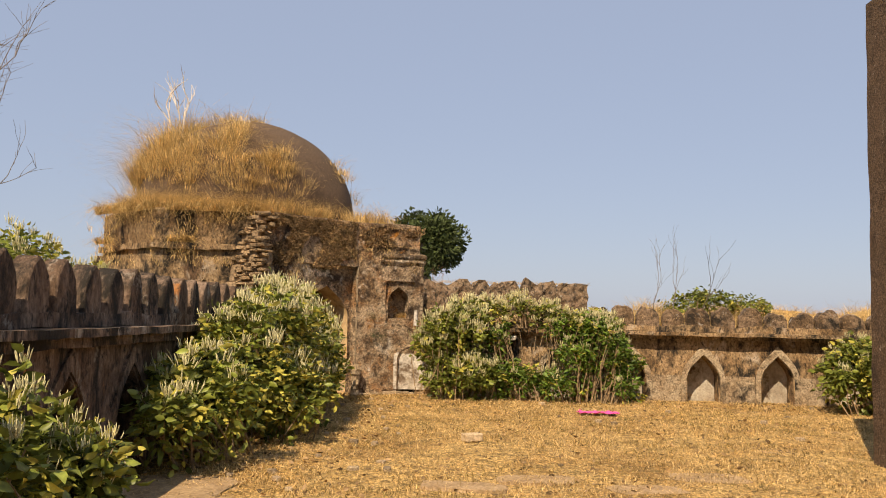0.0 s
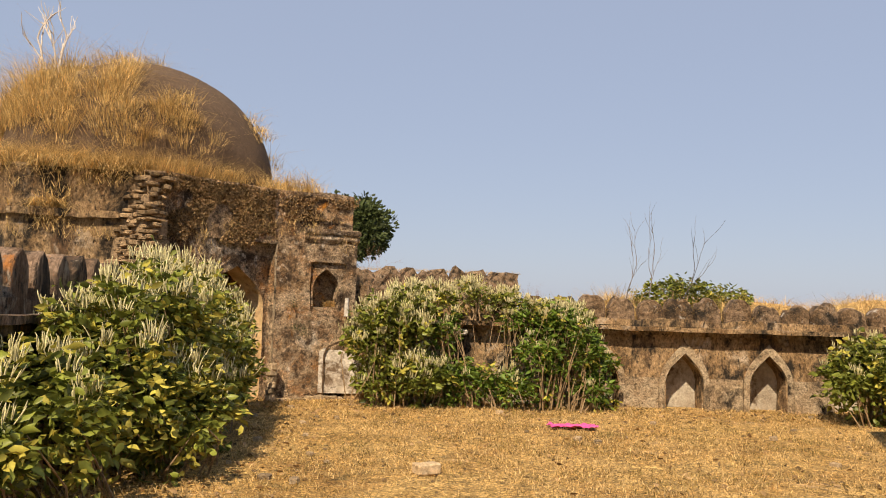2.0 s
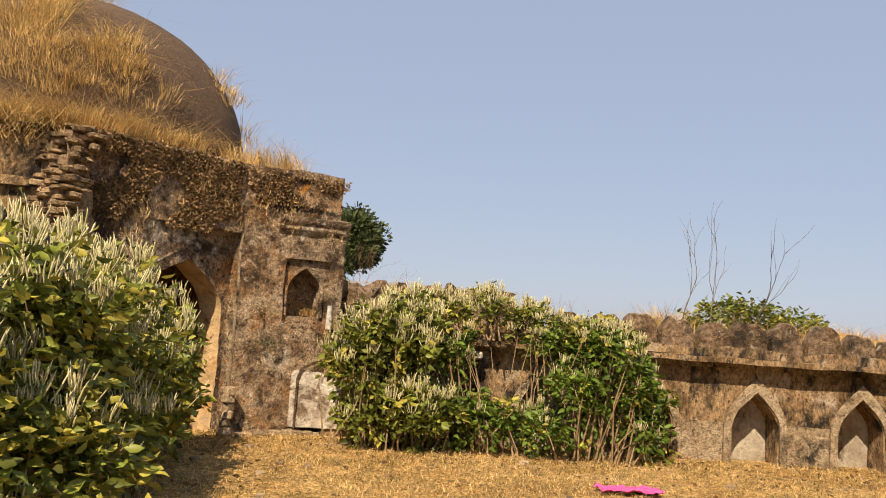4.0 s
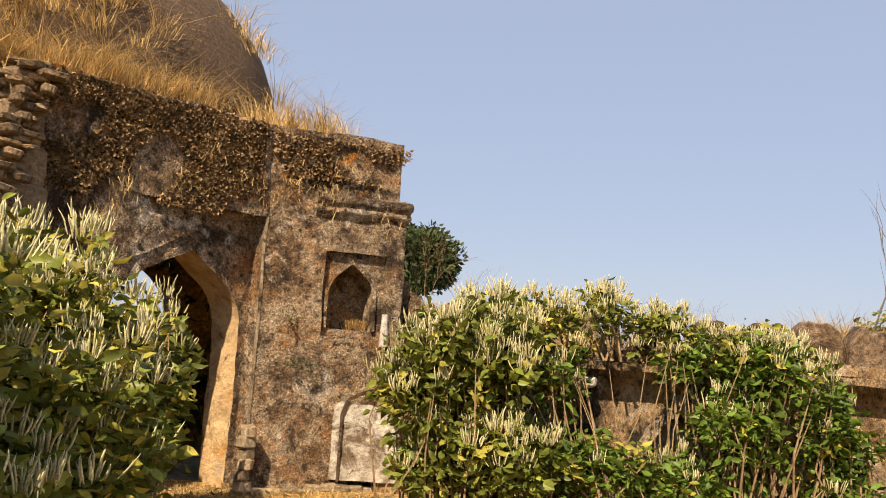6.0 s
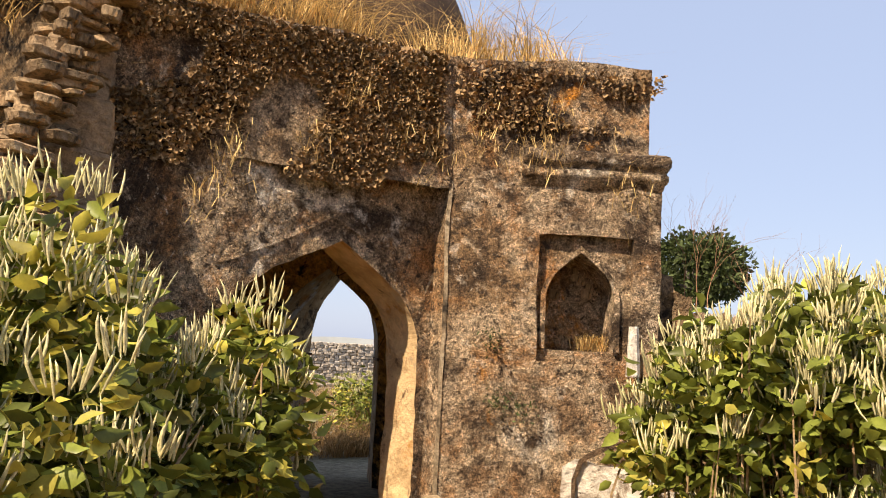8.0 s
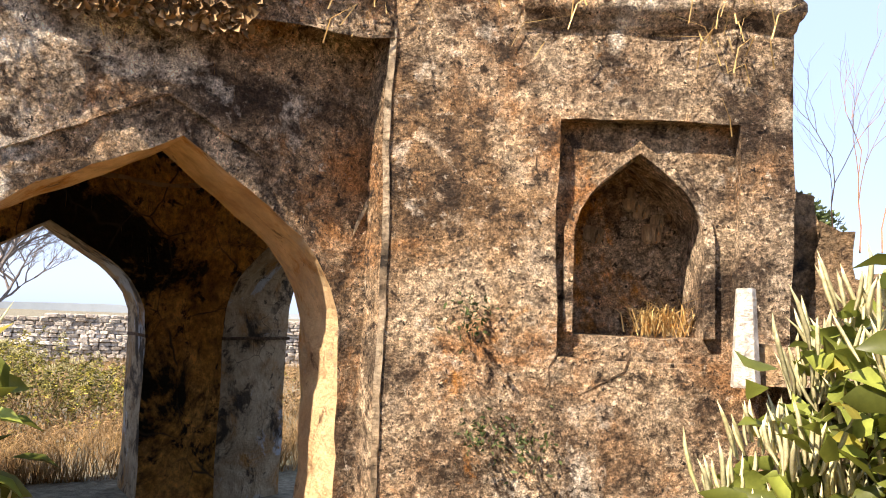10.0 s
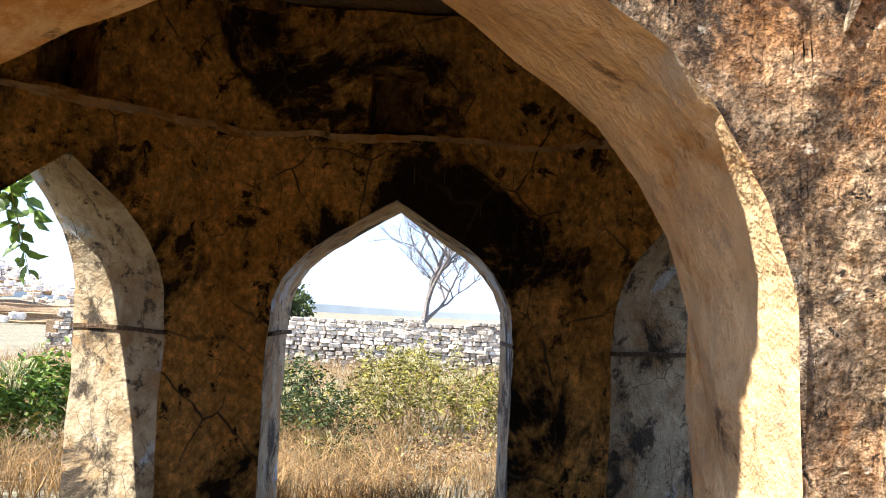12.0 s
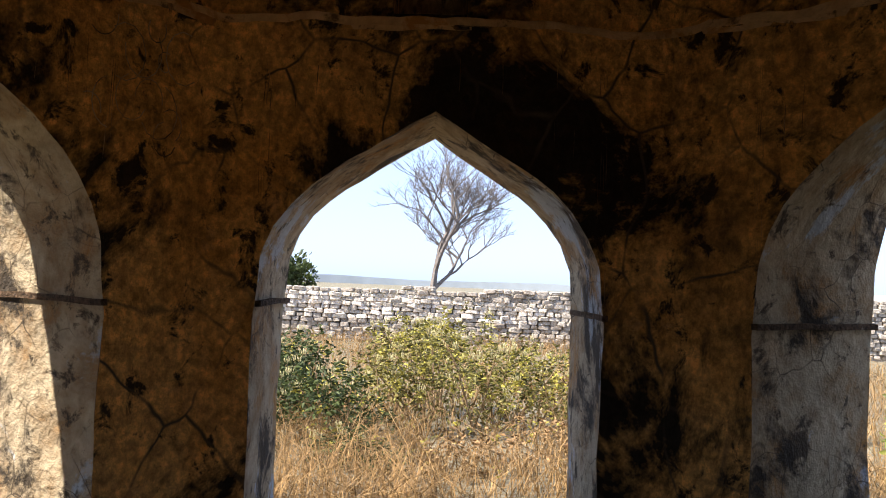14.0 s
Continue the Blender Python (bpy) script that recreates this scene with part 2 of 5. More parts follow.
def mesh_object(name, verts, faces, mat, parent=None, smooth=False, label=""):
    me = bpy.data.meshes.new(name)
    me.from_pydata([tuple(v) for v in verts], [], faces)
    me.materials.append(mat)
    me.validate()
    if smooth:
        me.shade_smooth()
    ob = new(name, me)
    if parent:
        ob.parent = parent
    if label:
        tagged(ob, label)
    return ob


def part(name, bm, mat, parent=None, label="", smooth=False):
    me = bpy.data.meshes.new(name)
    bm.to_mesh(me)
    bm.free()
    me.materials.append(mat)
    if smooth:
        me.shade_smooth()
    ob = new(name, me)
    if parent:
        ob.parent = parent
    if label:
        tagged(ob, label)
    return ob


def thing(name, label, category, at=(0, 0, 0), turn=0.0, group="", kind=""):
    e = new(name)
    e.matrix_world = pose(*at, 0, 0, turn)
    e.empty_display_size = 0.2
    return tagged(e, label, category, group, kind)


def wobble(p, amp, freq=2.2):
    if not amp:
        return Vector(p)
    v = Vector(p)
    return v + noise.noise_vector(v * freq) * amp + noise.noise_vector(v * freq * 4.3) * amp * 0.45


FULL_X = (0, 0.25, 0.5, 0.68, 0.82, 0.92, 0.97, 1.0)
FULL_Y = (1, 0.87, 0.745, 0.645, 0.53, 0.4, 0.28, 0.0)


def arch_top(o, s):
    c, h, zb, zs, za, *full = o
    return zs + (za - zs) * float(np.interp(abs(s - c) / (left_half(o) if s < c else h), FULL_X if full else PROFILE_X, FULL_Y if full else PROFILE_Y))


def left_half(o):
    """An opening's half width before its centre: the seventh value, where it differs from the other side."""
    return o[6] if len(o) > 6 else o[1]


def slab(name, fa, fb, ba, bb, z0, z1, mat, ops=(), amp=0.012, step=0.14, top_amp=0.0, parent=None, reveal=None, label="", back=None, splay=0.0):
    """A wall between the plan line fa-fb (front) and ba-bb (back), with pointed openings (centre, half width, bottom, spring, apex) along it."""
    fa, fb, ba, bb = (Vector(p) for p in (fa, fb, ba, bb))
    length = (fb - fa).length
    cuts = {0.0, length}
    for o in ops:
        c, h, hl = o[0], o[1], left_half(o)
        cuts |= {c - hl, c + h, c}
        cuts |= {c + w * x for w in (-hl, h) for x in PROFILE_X[1:-1]}
        cuts |= {c + w * x for w in (-hl, h) for x in (0.125, 0.375, 0.6, 0.97)}
    cuts = sorted(x for x in cuts if -1e-6 <= x <= length + 1e-6)
    cols = [cuts[0]]
    for a, b in zip(cuts, cuts[1:]):
        k = max(1, round((b - a) / step))
        cols += [a + (b - a) * j / k for j in range(1, k + 1)]
    verts, faces, mats = [], [], []
    along, deep = (fb - fa).normalized(), (bb - ba)
    knots, places = [0.0], [0.0]
    for o in ops:
        for s, sg in ((o[0] - left_half(o), 1), (o[0] + o[1], -1)):
            knots.append(s)
            places.append((fa + along * (s + sg * splay) - ba).dot(deep) / deep.length_squared)
    knots.append(length)
    places.append(1.0)

    def top(s):
        return z1 + (top_amp * noise.noise(Vector((s * 1.3 + fa.x, fa.y, 7.0))) + top_amp * 0.6 * noise.noise(Vector((s * 5.0 + fa.x, 3.0, fa.y))) if top_amp else 0.0)

    def at(s, z, back):
        p = fa.lerp(fb, s / length)
        if back:
            p = p.lerp(ba.lerp(bb, float(np.interp(s, knots, places))), back)
        return wobble((p.x, p.y, z), amp)

    deep_steps = max(1, min(9, round((ba - fa).length / step))) if ops else 1
    across = [(j / deep_steps, (j + 1) / deep_steps) for j in range(deep_steps)]

    def quad(a, b, c, d, k=0):
        i = len(verts)
        verts.extend((a, b, c, d))
        faces.append((i, i + 1, i + 2, i + 3))
        mats.append(k)

    def panel(s0, s1, lo0, lo1, hi0, hi1):
        rows = max(1, round((max(hi0, hi1) - min(lo0, lo1)) / step))
        for r in range(rows):
            f, g = r / rows, (r + 1) / rows
            a0, a1, b0, b1 = lo0 + (hi0 - lo0) * f, lo0 + (hi0 - lo0) * g, lo1 + (hi1 - lo1) * f, lo1 + (hi1 - lo1) * g
            quad(at(s0, a0, 0), at(s1, b0, 0), at(s1, b1, 0), at(s0, a1, 0))
            quad(at(s1, b0, 1), at(s0, a0, 1), at(s0, a1, 1), at(s1, b1, 1), 2)

    for s0, s1 in zip(cols, cols[1:]):
        o = next((o for o in ops if o[0] - left_half(o) - 1e-6 <= s0 and s1 <= o[0] + o[1] + 1e-6), None)
        t0, t1 = top(s0), top(s1)
        if o is None:
            panel(s0, s1, z0, z0, t0, t1)
        else:
            h0, h1 = arch_top(o, s0), arch_top(o, s1)
            panel(s0, s1, h0, h1, t0, t1)
            for d0, d1 in across:
                quad(at(s1, h1, d0), at(s0, h0, d0), at(s0, h0, d1), at(s1, h1, d1), 1)
            if o[2] > z0 + 1e-6:
                panel(s0, s1, z0, z0, o[2], o[2])
                quad(at(s0, o[2], 0), at(s1, o[2], 0), at(s1, o[2], 1), at(s0, o[2], 1), 1)
        quad(at(s0, t0, 0), at(s1, t1, 0), at(s1, t1, 1), at(s0, t0, 1))
    for o in ops:
        rows = max(1, round((o[3] - o[2]) / step))
        for s, flip in ((o[0] - left_half(o), 0), (o[0] + o[1], 1)):
            for r in range(rows):
                a, b = o[2] + (o[3] - o[2]) * r / rows, o[2] + (o[3] - o[2]) * (r + 1) / rows
                for d0, d1 in across:
                    q = [at(s, a, d0), at(s, a, d1), at(s, b, d1), at(s, b, d0)]
                    quad(*(q if not flip else q[::-1]), 1)
    rows = max(1, round((z1 - z0) / step))
    for s, flip in ((0.0, 1), (length, 0)):
        tt = top(s)
        for r in range(rows):
            a, b = z0 + (tt - z0) * r / rows, z0 + (tt - z0) * (r + 1) / rows
            q = [at(s, a, 0), at(s, a, 1), at(s, b, 1), at(s, b, 0)]
            quad(*(q if not flip else q[::-1]))
    ob = mesh_object(name, verts, faces, mat, parent, label=label)
    ob.data.materials.append(reveal or mat)
    ob.data.materials.append(back or mat)
    ob.data.polygons.foreach_set("material_index", mats)
    bm = bmesh.new()
    bm.from_mesh(ob.data)
    bmesh.ops.remove_doubles(bm, verts=bm.verts, dist=0.0004)
    bm.to_mesh(ob.data)
    bm.free()
    return ob


def block(name, lo, hi, mat, parent=None, amp=0.012, cuts=2, bevel=0.02, label=""):
    """A rough box between two corners."""
    bm = bmesh.new()
    bmesh.ops.create_cube(bm, size=1.0)
    c, d = (Vector(lo) + Vector(hi)) / 2, Vector(hi) - Vector(lo)
    for v in bm.verts:
        v.co = Vector((v.co.x * d.x, v.co.y * d.y, v.co.z * d.z)) + c
    if bevel:
        bmesh.ops.bevel(bm, geom=bm.edges[:], offset=bevel, segments=1, affect="EDGES")
    if cuts:
        bmesh.ops.subdivide_edges(bm, edges=[e for e in bm.edges if e.calc_length() > 0.12], cuts=cuts, use_grid_fill=True)
    for v in bm.verts:
        v.co = wobble(v.co, amp, 3.0)
    return part(name, bm, mat, parent, label)


def tube_mesh(runs, sides=5):
    """Tapered limbs: each run is a list of (point, radius)."""
    verts, faces = [], []
    for run in runs:
        start = len(verts)
        for k, (p, r) in enumerate(run):
            d = (run[min(k + 1, len(run) - 1)][0] - run[max(k - 1, 0)][0]).normalized()
            x = d.orthogonal().normalized()
            y = d.cross(x)
            for j in range(sides):
                a = 2 * math.pi * j / sides
                verts.append(p + (x * math.cos(a) + y * math.sin(a)) * r)
        for k in range(len(run) - 1):
            for j in range(sides):
                a, b = start + k * sides + j, start + k * sides + (j + 1) % sides
                faces.append((a, b, b + sides, a + sides))
    return verts, faces


def numpy_mesh(name, verts, faces, mat, parent=None, label=""):
    """verts (n, 3); faces (m, 3 or 4)."""
    me = bpy.data.meshes.new(name)
    m, k = faces.shape
    me.vertices.add(len(verts))
    me.vertices.foreach_set("co", verts.astype(np.float32).ravel())
    me.loops.add(m * k)
    me.loops.foreach_set("vertex_index", faces.astype(np.int32).ravel())
    me.polygons.add(m)
    me.polygons.foreach_set("loop_start", np.arange(0, m * k, k, dtype=np.int32))
    me.update(calc_edges=True)
    me.materials.append(mat)
    ob = new(name, me)
    if parent:
        ob.parent = parent
    if label:
        tagged(ob, label)
    return ob


def blades(name, base, length, width, lean, mat, rng, parent=None, droop=0.35, label="", towards=None):
    """Grass blades of two bent segments, rooted at base (n, 3)."""
    n = len(base)
    az = rng.uniform(0, 2 * np.pi, n)
    side = np.stack([np.cos(az), np.sin(az), np.zeros(n)], 1)
    fz = rng.uniform(0, 2 * np.pi, n)
    fall = np.stack([np.cos(fz), np.sin(fz), np.zeros(n)], 1) * rng.uniform(0.2, 1.0, (n, 1)) * lean
    if towards is not None:
        fall = fall * 0.45 + towards * lean
    ln = (length * rng.uniform(0.5, 1.2, n))[:, None]
    up = np.array([0, 0, 1.0])
    mid = base + ln * 0.5 * (up + fall * 0.5)
    tip = base + ln * (up * (1 - droop * rng.uniform(0, 1, (n, 1))) + fall * 1.3)
    w = side * width
    v = np.stack([base - w, base + w, mid + w * 0.7, mid - w * 0.7, tip + w * 0.15, tip - w * 0.15], 1).reshape(-1, 3)
    i = np.arange(n)[:, None] * 6
    f = np.concatenate([i + [0, 1, 2, 3], i + [3, 2, 4, 5]], 0)
    return numpy_mesh(name, v, f, mat, parent, label)


def clumps(name, centres, per, spread, length, width, lean, mat, rng, droop=0.6):
    """Grass in tussocks: blades that fan out from each centre, those of one tussock about as long."""
    c = np.repeat(np.array(centres, float), per, 0)
    off = rng.normal(0, spread, (len(c), 3)) * [1, 1, 0.2]
    sway = np.repeat(rng.normal(0, 0.35, (len(centres), 3)) * [1, 1, 0], per, 0)
    ln = np.repeat(np.broadcast_to(length, len(centres)) * rng.uniform(0.6, 1.25, len(centres)), per)
    return blades(name, c + off, ln, width, lean, mat, rng, droop=droop, towards=off / spread * 0.4 + sway)


def leaf_mesh(name, at, out, size, mat, rng, parent=None, label="", wide=0.4):
    """Folded pointed leaves at (n, 3) that reach along out (n, 3)."""
    n = len(at)
    out = out / np.linalg.norm(out, axis=1, keepdims=True)
    rnd = rng.normal(size=(n, 3))
    side = np.cross(out, rnd)
    side /= np.linalg.norm(side, axis=1, keepdims=True) + 1e-9
    nor = np.cross(side, out)
    s = (size * rng.uniform(0.6, 1.25, n))[:, None]
    w = wide
    mid = [at + out * s * k - nor * s * d for k, d in ((0.32, 0.02), (0.68, 0.05))]
    edge = [[at + out * s * k + side * s * w * g * sg + nor * s * 0.06 for k, g in ((0.3, 0.5), (0.66, 0.42))] for sg in (-1, 1)]
    tip = at + out * s - nor * s * 0.16
    v = np.stack([at, *mid, *edge[0], *edge[1], tip], 1).reshape(-1, 3)
    i = np.arange(n)[:, None] * 8
    tri = [(0, 3, 1), (3, 4, 2), (3, 2, 1), (4, 7, 2), (0, 1, 5), (5, 2, 6), (5, 1, 2), (6, 2, 7)]
    f = np.concatenate([i + list(t) for t in tri], 0)
    return numpy_mesh(name, v, f, mat, parent, label)


def spikes_mesh(name, at, size, mat, rng, parent=None, label="", each=6):
    """Clusters of upright flower spikes, slightly fanned."""
    n = len(at) * each
    off = rng.normal(0, size * 0.34, (n, 3)) * [1, 1, 0.35]
    base = np.repeat(at, each, 0) + off
    d = np.stack([off[:, 0] * 5.0, off[:, 1] * 5.0, np.ones(n)], 1) + rng.normal(0, 0.1, (n, 3))
    bend = rng.normal(0, 0.06, (n, 3)) * [1, 1, 0]
    ln = (size * rng.uniform(0.65, 1.3, n))[:, None]
    r = size * rng.uniform(0.045, 0.065, (n, 1))
    x, y = np.array([1.0, 0, 0]), np.array([0, 1.0, 0])
    ring = [x, y, -x, -y]
    v = [base + d * ln * k + bend * ln * 4 * k * (1 - k) + q * r * g for k, g in ((0.0, 0.5), (0.3, 1.0), (0.7, 0.85)) for q in ring] + [base + d * ln]
    v = np.stack(v, 1).reshape(-1, 3)
    i = np.arange(n)[:, None] * 13
    tri = [t for k in (0, 4) for j in range(4) for t in ((k + j, k + (j + 1) % 4, k + 4 + (j + 1) % 4), (k + j, k + 4 + (j + 1) % 4, k + 4 + j))]
    tri += [(8 + j, 8 + (j + 1) % 4, 12) for j in range(4)]
    f = np.concatenate([i + list(t) for t in tri], 0)
    return numpy_mesh(name, v, f, mat, parent, label)


def bush(name, label, lobes, leaves, spikes, seed, leaf=0.11, spike=0.1, mat=None, yellow=0.12, ground_z=0.0, category="bush", wide=0.42, top_only=0.0):
    """A shrub of several lobes (x, y, z, rx, ry, rz): stems, leaves near the outside, flower spikes on the upper side."""
    rng = np.random.default_rng(seed)
    lobes = np.array(lobes, float)
    root = (float(lobes[:, 0].mean()), float(lobes[:, 1].mean()), ground_z)
    e = thing(name, label, category, root)
    lobes = lobes - [*root, 0, 0, 0]
    more = []
    for lb in lobes:
        for _ in range(4):
            q = rng.normal(size=3)
            q /= np.linalg.norm(q)
            q[2] = abs(q[2]) * 0.9 - 0.1
            more.append([*(lb[:3] + q * lb[3:] * 0.8), *(lb[3:] * rng.uniform(0.28, 0.5))])
    lobes = np.vstack([lobes * [1, 1, 1, 0.8, 0.8, 0.8], more])
    vol = (lobes[:, 3] * lobes[:, 4] * lobes[:, 5]) ** 0.67
    vol = vol / vol.sum()

    def shell(k, lo, hi, up=0.0):
        pick = rng.choice(len(lobes), k, p=vol)
        d = rng.normal(size=(k, 3))
        d[:, 2] = np.where(rng.uniform(size=k) < up, np.abs(d[:, 2]) * 0.9 + top_only, d[:, 2])
        d /= np.linalg.norm(d, axis=1, keepdims=True)
        return lobes[pick, :3] + d * lobes[pick, 3:] * rng.uniform(lo, hi, (k, 1)), d

    per = 11
    heads, hd = shell(int(leaves * 0.8 / per), 0.62, 1.22, 0.6)
    ok = heads[:, 2] > 0.08
    heads, hd = heads[ok], hd[ok]
    p = np.repeat(heads, per, 0) + rng.normal(0, leaf * 0.45, (len(heads) * per, 3)) * [1, 1, 1.3] - [0, 0, leaf * 0.6]
    az = rng.uniform(0, 2 * np.pi, len(p))
    out = np.stack([np.cos(az), np.sin(az), rng.normal(-0.25, 0.4, len(p))], 1) + np.repeat(hd, per, 0) * 0.5
    q, qd = shell(int(leaves * 0.3), 0.3, 0.85)
    ok = q[:, 2] > 0.03
    p, out = np.vstack([p, q[ok]]), np.vstack([out, qd[ok] * [1, 1, 0.4] + [0, 0, -0.3]])
    warm = np.repeat(rng.uniform(size=len(heads)) < yellow * 1.1, per)
    yel = np.concatenate([warm, np.zeros(len(p) - len(warm), bool)]) & (rng.uniform(size=len(p)) < 0.75)
    tagged(leaf_mesh("foliage", p[~yel], out[~yel], leaf, mat or M_leaf, rng, e, wide=wide), kind="stuff")
    if yel.any():
        tagged(leaf_mesh("yellow_foliage", p[yel], out[yel], leaf * 0.9, M_leaf_yellow, rng, e, "yellow-green leaves", wide=wide), kind="stuff")
    if spikes:
        score = 0.35 * heads[:, 2] + 0.2 * hd[:, 2] + rng.normal(0, 0.4, len(heads))
        best = heads[np.argsort(-score)[:spikes]]
        tagged(spikes_mesh("blossom", best + [0, 0, leaf * 0.25], spike, M_flower, rng, e, "cream upright flower spikes", each=13), kind="stuff")
    runs = []
    for lb in lobes:
        for _ in range(3):
            a = Vector((lb[0] * 0.8 + rng.normal(0, 0.12), lb[1] * 0.8 + rng.normal(0, 0.12), 0))
            dd = rng.normal(size=3)
            dd /= np.linalg.norm(dd)
            b = Vector(lb[:3] + dd * lb[3:] * 0.85 * [1, 1, 0.6] + [0, 0, lb[5] * 0.4])
            m = a.lerp(b, 0.5) + Vector(rng.normal(0, 0.08, 3))
            runs.append([(a, 0.014), (m, 0.009), (b, 0.004)])
    v, f = tube_mesh(runs, 4)
    tagged(mesh_object("stemwork", v, f, M_stem, e), kind="stuff")
    return e

# ---- the plan ----
ROOM = Vector((-5.47, 19.91))
AX, OUT = Vector((0.607, 0.794)), Vector((0.794, -0.607))


def loc(u, v):
    """Plan of the domed chamber: u along its far arch, v from that arch towards the entrance."""
    return ROOM + AX * u + OUT * v


def loc3(u, v, z):
    p = loc(u, v)
    return Vector((p.x, p.y, z))


rs = random.Random(4)

# ground: one sheet out to the horizon
g = np.sinh(np.linspace(-6.2, 6.2, 150)) * 1.9
gx, gy = np.meshgrid(g, g + 12.0, indexing="ij")
gz = 0.1 * np.clip((gy - 9) / 8, 0, 1)
gz = gz + np.array([[0.03 * noise.noise(Vector((a * 0.6, b * 0.6, 1.0))) for a, b in zip(ra, rb)] for ra, rb in zip(gx, gy)]) * (np.hypot(gx, gy - 12) < 60)
n = len(g)
idx = np.arange(n * n).reshape(n, n)
gf = np.stack([idx[:-1, :-1], idx[1:, :-1], idx[1:, 1:], idx[:-1, 1:]], -1).reshape(-1, 4)
ground = numpy_mesh("ground", np.stack([gx, gy, gz], -1).reshape(-1, 3), gf, M_ground)
ground.data.materials.append(M_field)
cx, cy = gx.ravel()[gf].mean(1), gy.ravel()[gf].mean(1)
ground.data.polygons.foreach_set("material_index", ((cx < -3.4) | (cy > 18.2)).astype(np.int32))
tagged(ground, "dry golden turf of the court and the field beyond", "ground", kind="structure")

# ---- domed pavilion ----
inner = [(-1.0, 0.0), (1.0, 0.0), (2.41, 1.41), (2.41, 2.3), (1.1, 3.62), (-1.1, 3.62), (-2.41, 2.3), (-2.41, 1.41)]
outer = [(-1.2, -0.75), (1.2, -0.75), (2.78, 0.83), (3.05, 2.5), (1.35, 4.1), (-1.35, 4.1), (-2.78, 2.67), (-2.78, 0.83)]
upper = [(-1.5, -0.55), (1.5, -0.55), (2.78, 0.7), (3.05, 2.5), (1.35, 4.1), (-1.35, 4.1), (-2.78, 2.67), (-2.4, 0.5)]
ROOF = 3.42
for k in range(8):
    a, b = inner[k], inner[(k + 1) % 8]
    c, d = outer[k], outer[(k + 1) % 8]
    if k == 4:
        continue
    length = (Vector(b) - Vector(a)).length
    ops = [(0.987, 0.742, 0.0, 1.36, 2.26, 1)] if k == 0 else [(0.99, 0.61, 0.0, 1.36, 2.33, 1)] if k in (1, 7) else [(length / 2, 0.5, 0.0, 1.45, 2.2)] if k in (3, 5) else []
    w = slab("wall_chamber_%d" % (k + 1), loc(*a), loc(*b), loc(*c), loc(*d), 0.0, 2.62, M_ochre, ops, 0.016, 0.13, reveal=M_jamb, back=M_wall, splay=0.23 if k in (1, 7) else 0.0)
    tagged(w, "ochre plastered chamber wall with a pointed arch" if ops else "ochre plastered chamber wall stained with soot", "wall", kind="structure")
    # upper tier with a deep square recess
    c, d = upper[k], upper[(k + 1) % 8]
    m1, m2 = (Vector(a).lerp(Vector(c), 0.6), Vector(b).lerp(Vector(d), 0.6))
    ops = [(length / 2 - 0.05, 0.16, 2.67, 3.09, 3.09)] if length > 1.5 else []
    w = slab("wall_upper_%d" % (k + 1), loc(*a), loc(*b), loc(*m1), loc(*m2), 2.62, ROOF, M_ochre, ops, 0.016, 0.16)
    tagged(w, "ochre upper wall tier with a deep square recess", "wall", kind="structure")
    w = slab("wall_upper_back_%d" % (k + 1), loc(*m1), loc(*m2), loc(*c), loc(*d), 2.62, ROOF, M_wall, (), 0.016, 0.2, top_amp=0.06)
    tagged(w, "weathered outer wall of the domed chamber", "wall", kind="structure")
    i1, i2 = Vector(a) * 0.99 + Vector((0, 0.02)), Vector(b) * 0.99 + Vector((0, 0.02))
    s = slab("trim_string_course_%d" % (k + 1), loc(*i1.lerp(Vector((0, 1.85)), 0.026)), loc(*i2.lerp(Vector((0, 1.85)), 0.026)), loc(*a), loc(*b), 2.595, 2.63, M_soffit, (), 0.03, 0.06)
    tagged(s, "broken plaster string course round the chamber", "trim", kind="structure")
    if k in (5, 6):
        e1, e2 = Vector(c), Vector(d)
        nrm = Vector((e2 - e1).yx) * Vector((1, -1))
        nrm.normalize()
        if nrm.dot(e1 - Vector((0, 1.85))) < 0:
            nrm = -nrm
        s = slab("trim_outer_ledge_%d" % k, loc(*(e1 + nrm * 0.09)), loc(*(e2 + nrm * 0.09)), loc(*e1), loc(*e2), 2.72, 2.82, M_wall, (), 0.02, 0.12)
        tagged(s, "weathered plaster ledge round the outer wall", "trim", kind="structure")

# ceiling ring and inner bowl
SEG = 64
DOME_C, DOME_R = Vector((0.0, 1.85)), 2.2
bm = bmesh.new()
rings = []
for j in range(13):
    a = math.pi / 2 * j / 12
    r, z = 2.0 * math.cos(a), ROOF - 0.04 + 1.85 * math.sin(a)
    rings.append([bm.verts.new(loc3(*(DOME_C + Vector((math.cos(t), math.sin(t))) * max(r, 0.01)), z)) for t in (2 * math.pi * i / SEG for i in range(SEG))])


def reach(t):
    """How far the middle of the chamber's walls lies from its centre that way."""
    d = Vector((math.cos(t), math.sin(t)))
    mid = [(Vector(a) + Vector(c)) / 2 - DOME_C for a, c in zip(inner, outer)]
    best = 9.0
    for a, b in zip(mid, mid[1:] + mid[:1]):
        e = b - a
        den = d.x * e.y - d.y * e.x
        if abs(den) > 1e-9:
            r, q = (a.x * e.y - a.y * e.x) / den, (a.x * d.y - a.y * d.x) / den
            if r > 0 and -1e-6 <= q <= 1 + 1e-6:
                best = min(best, r)
    return best


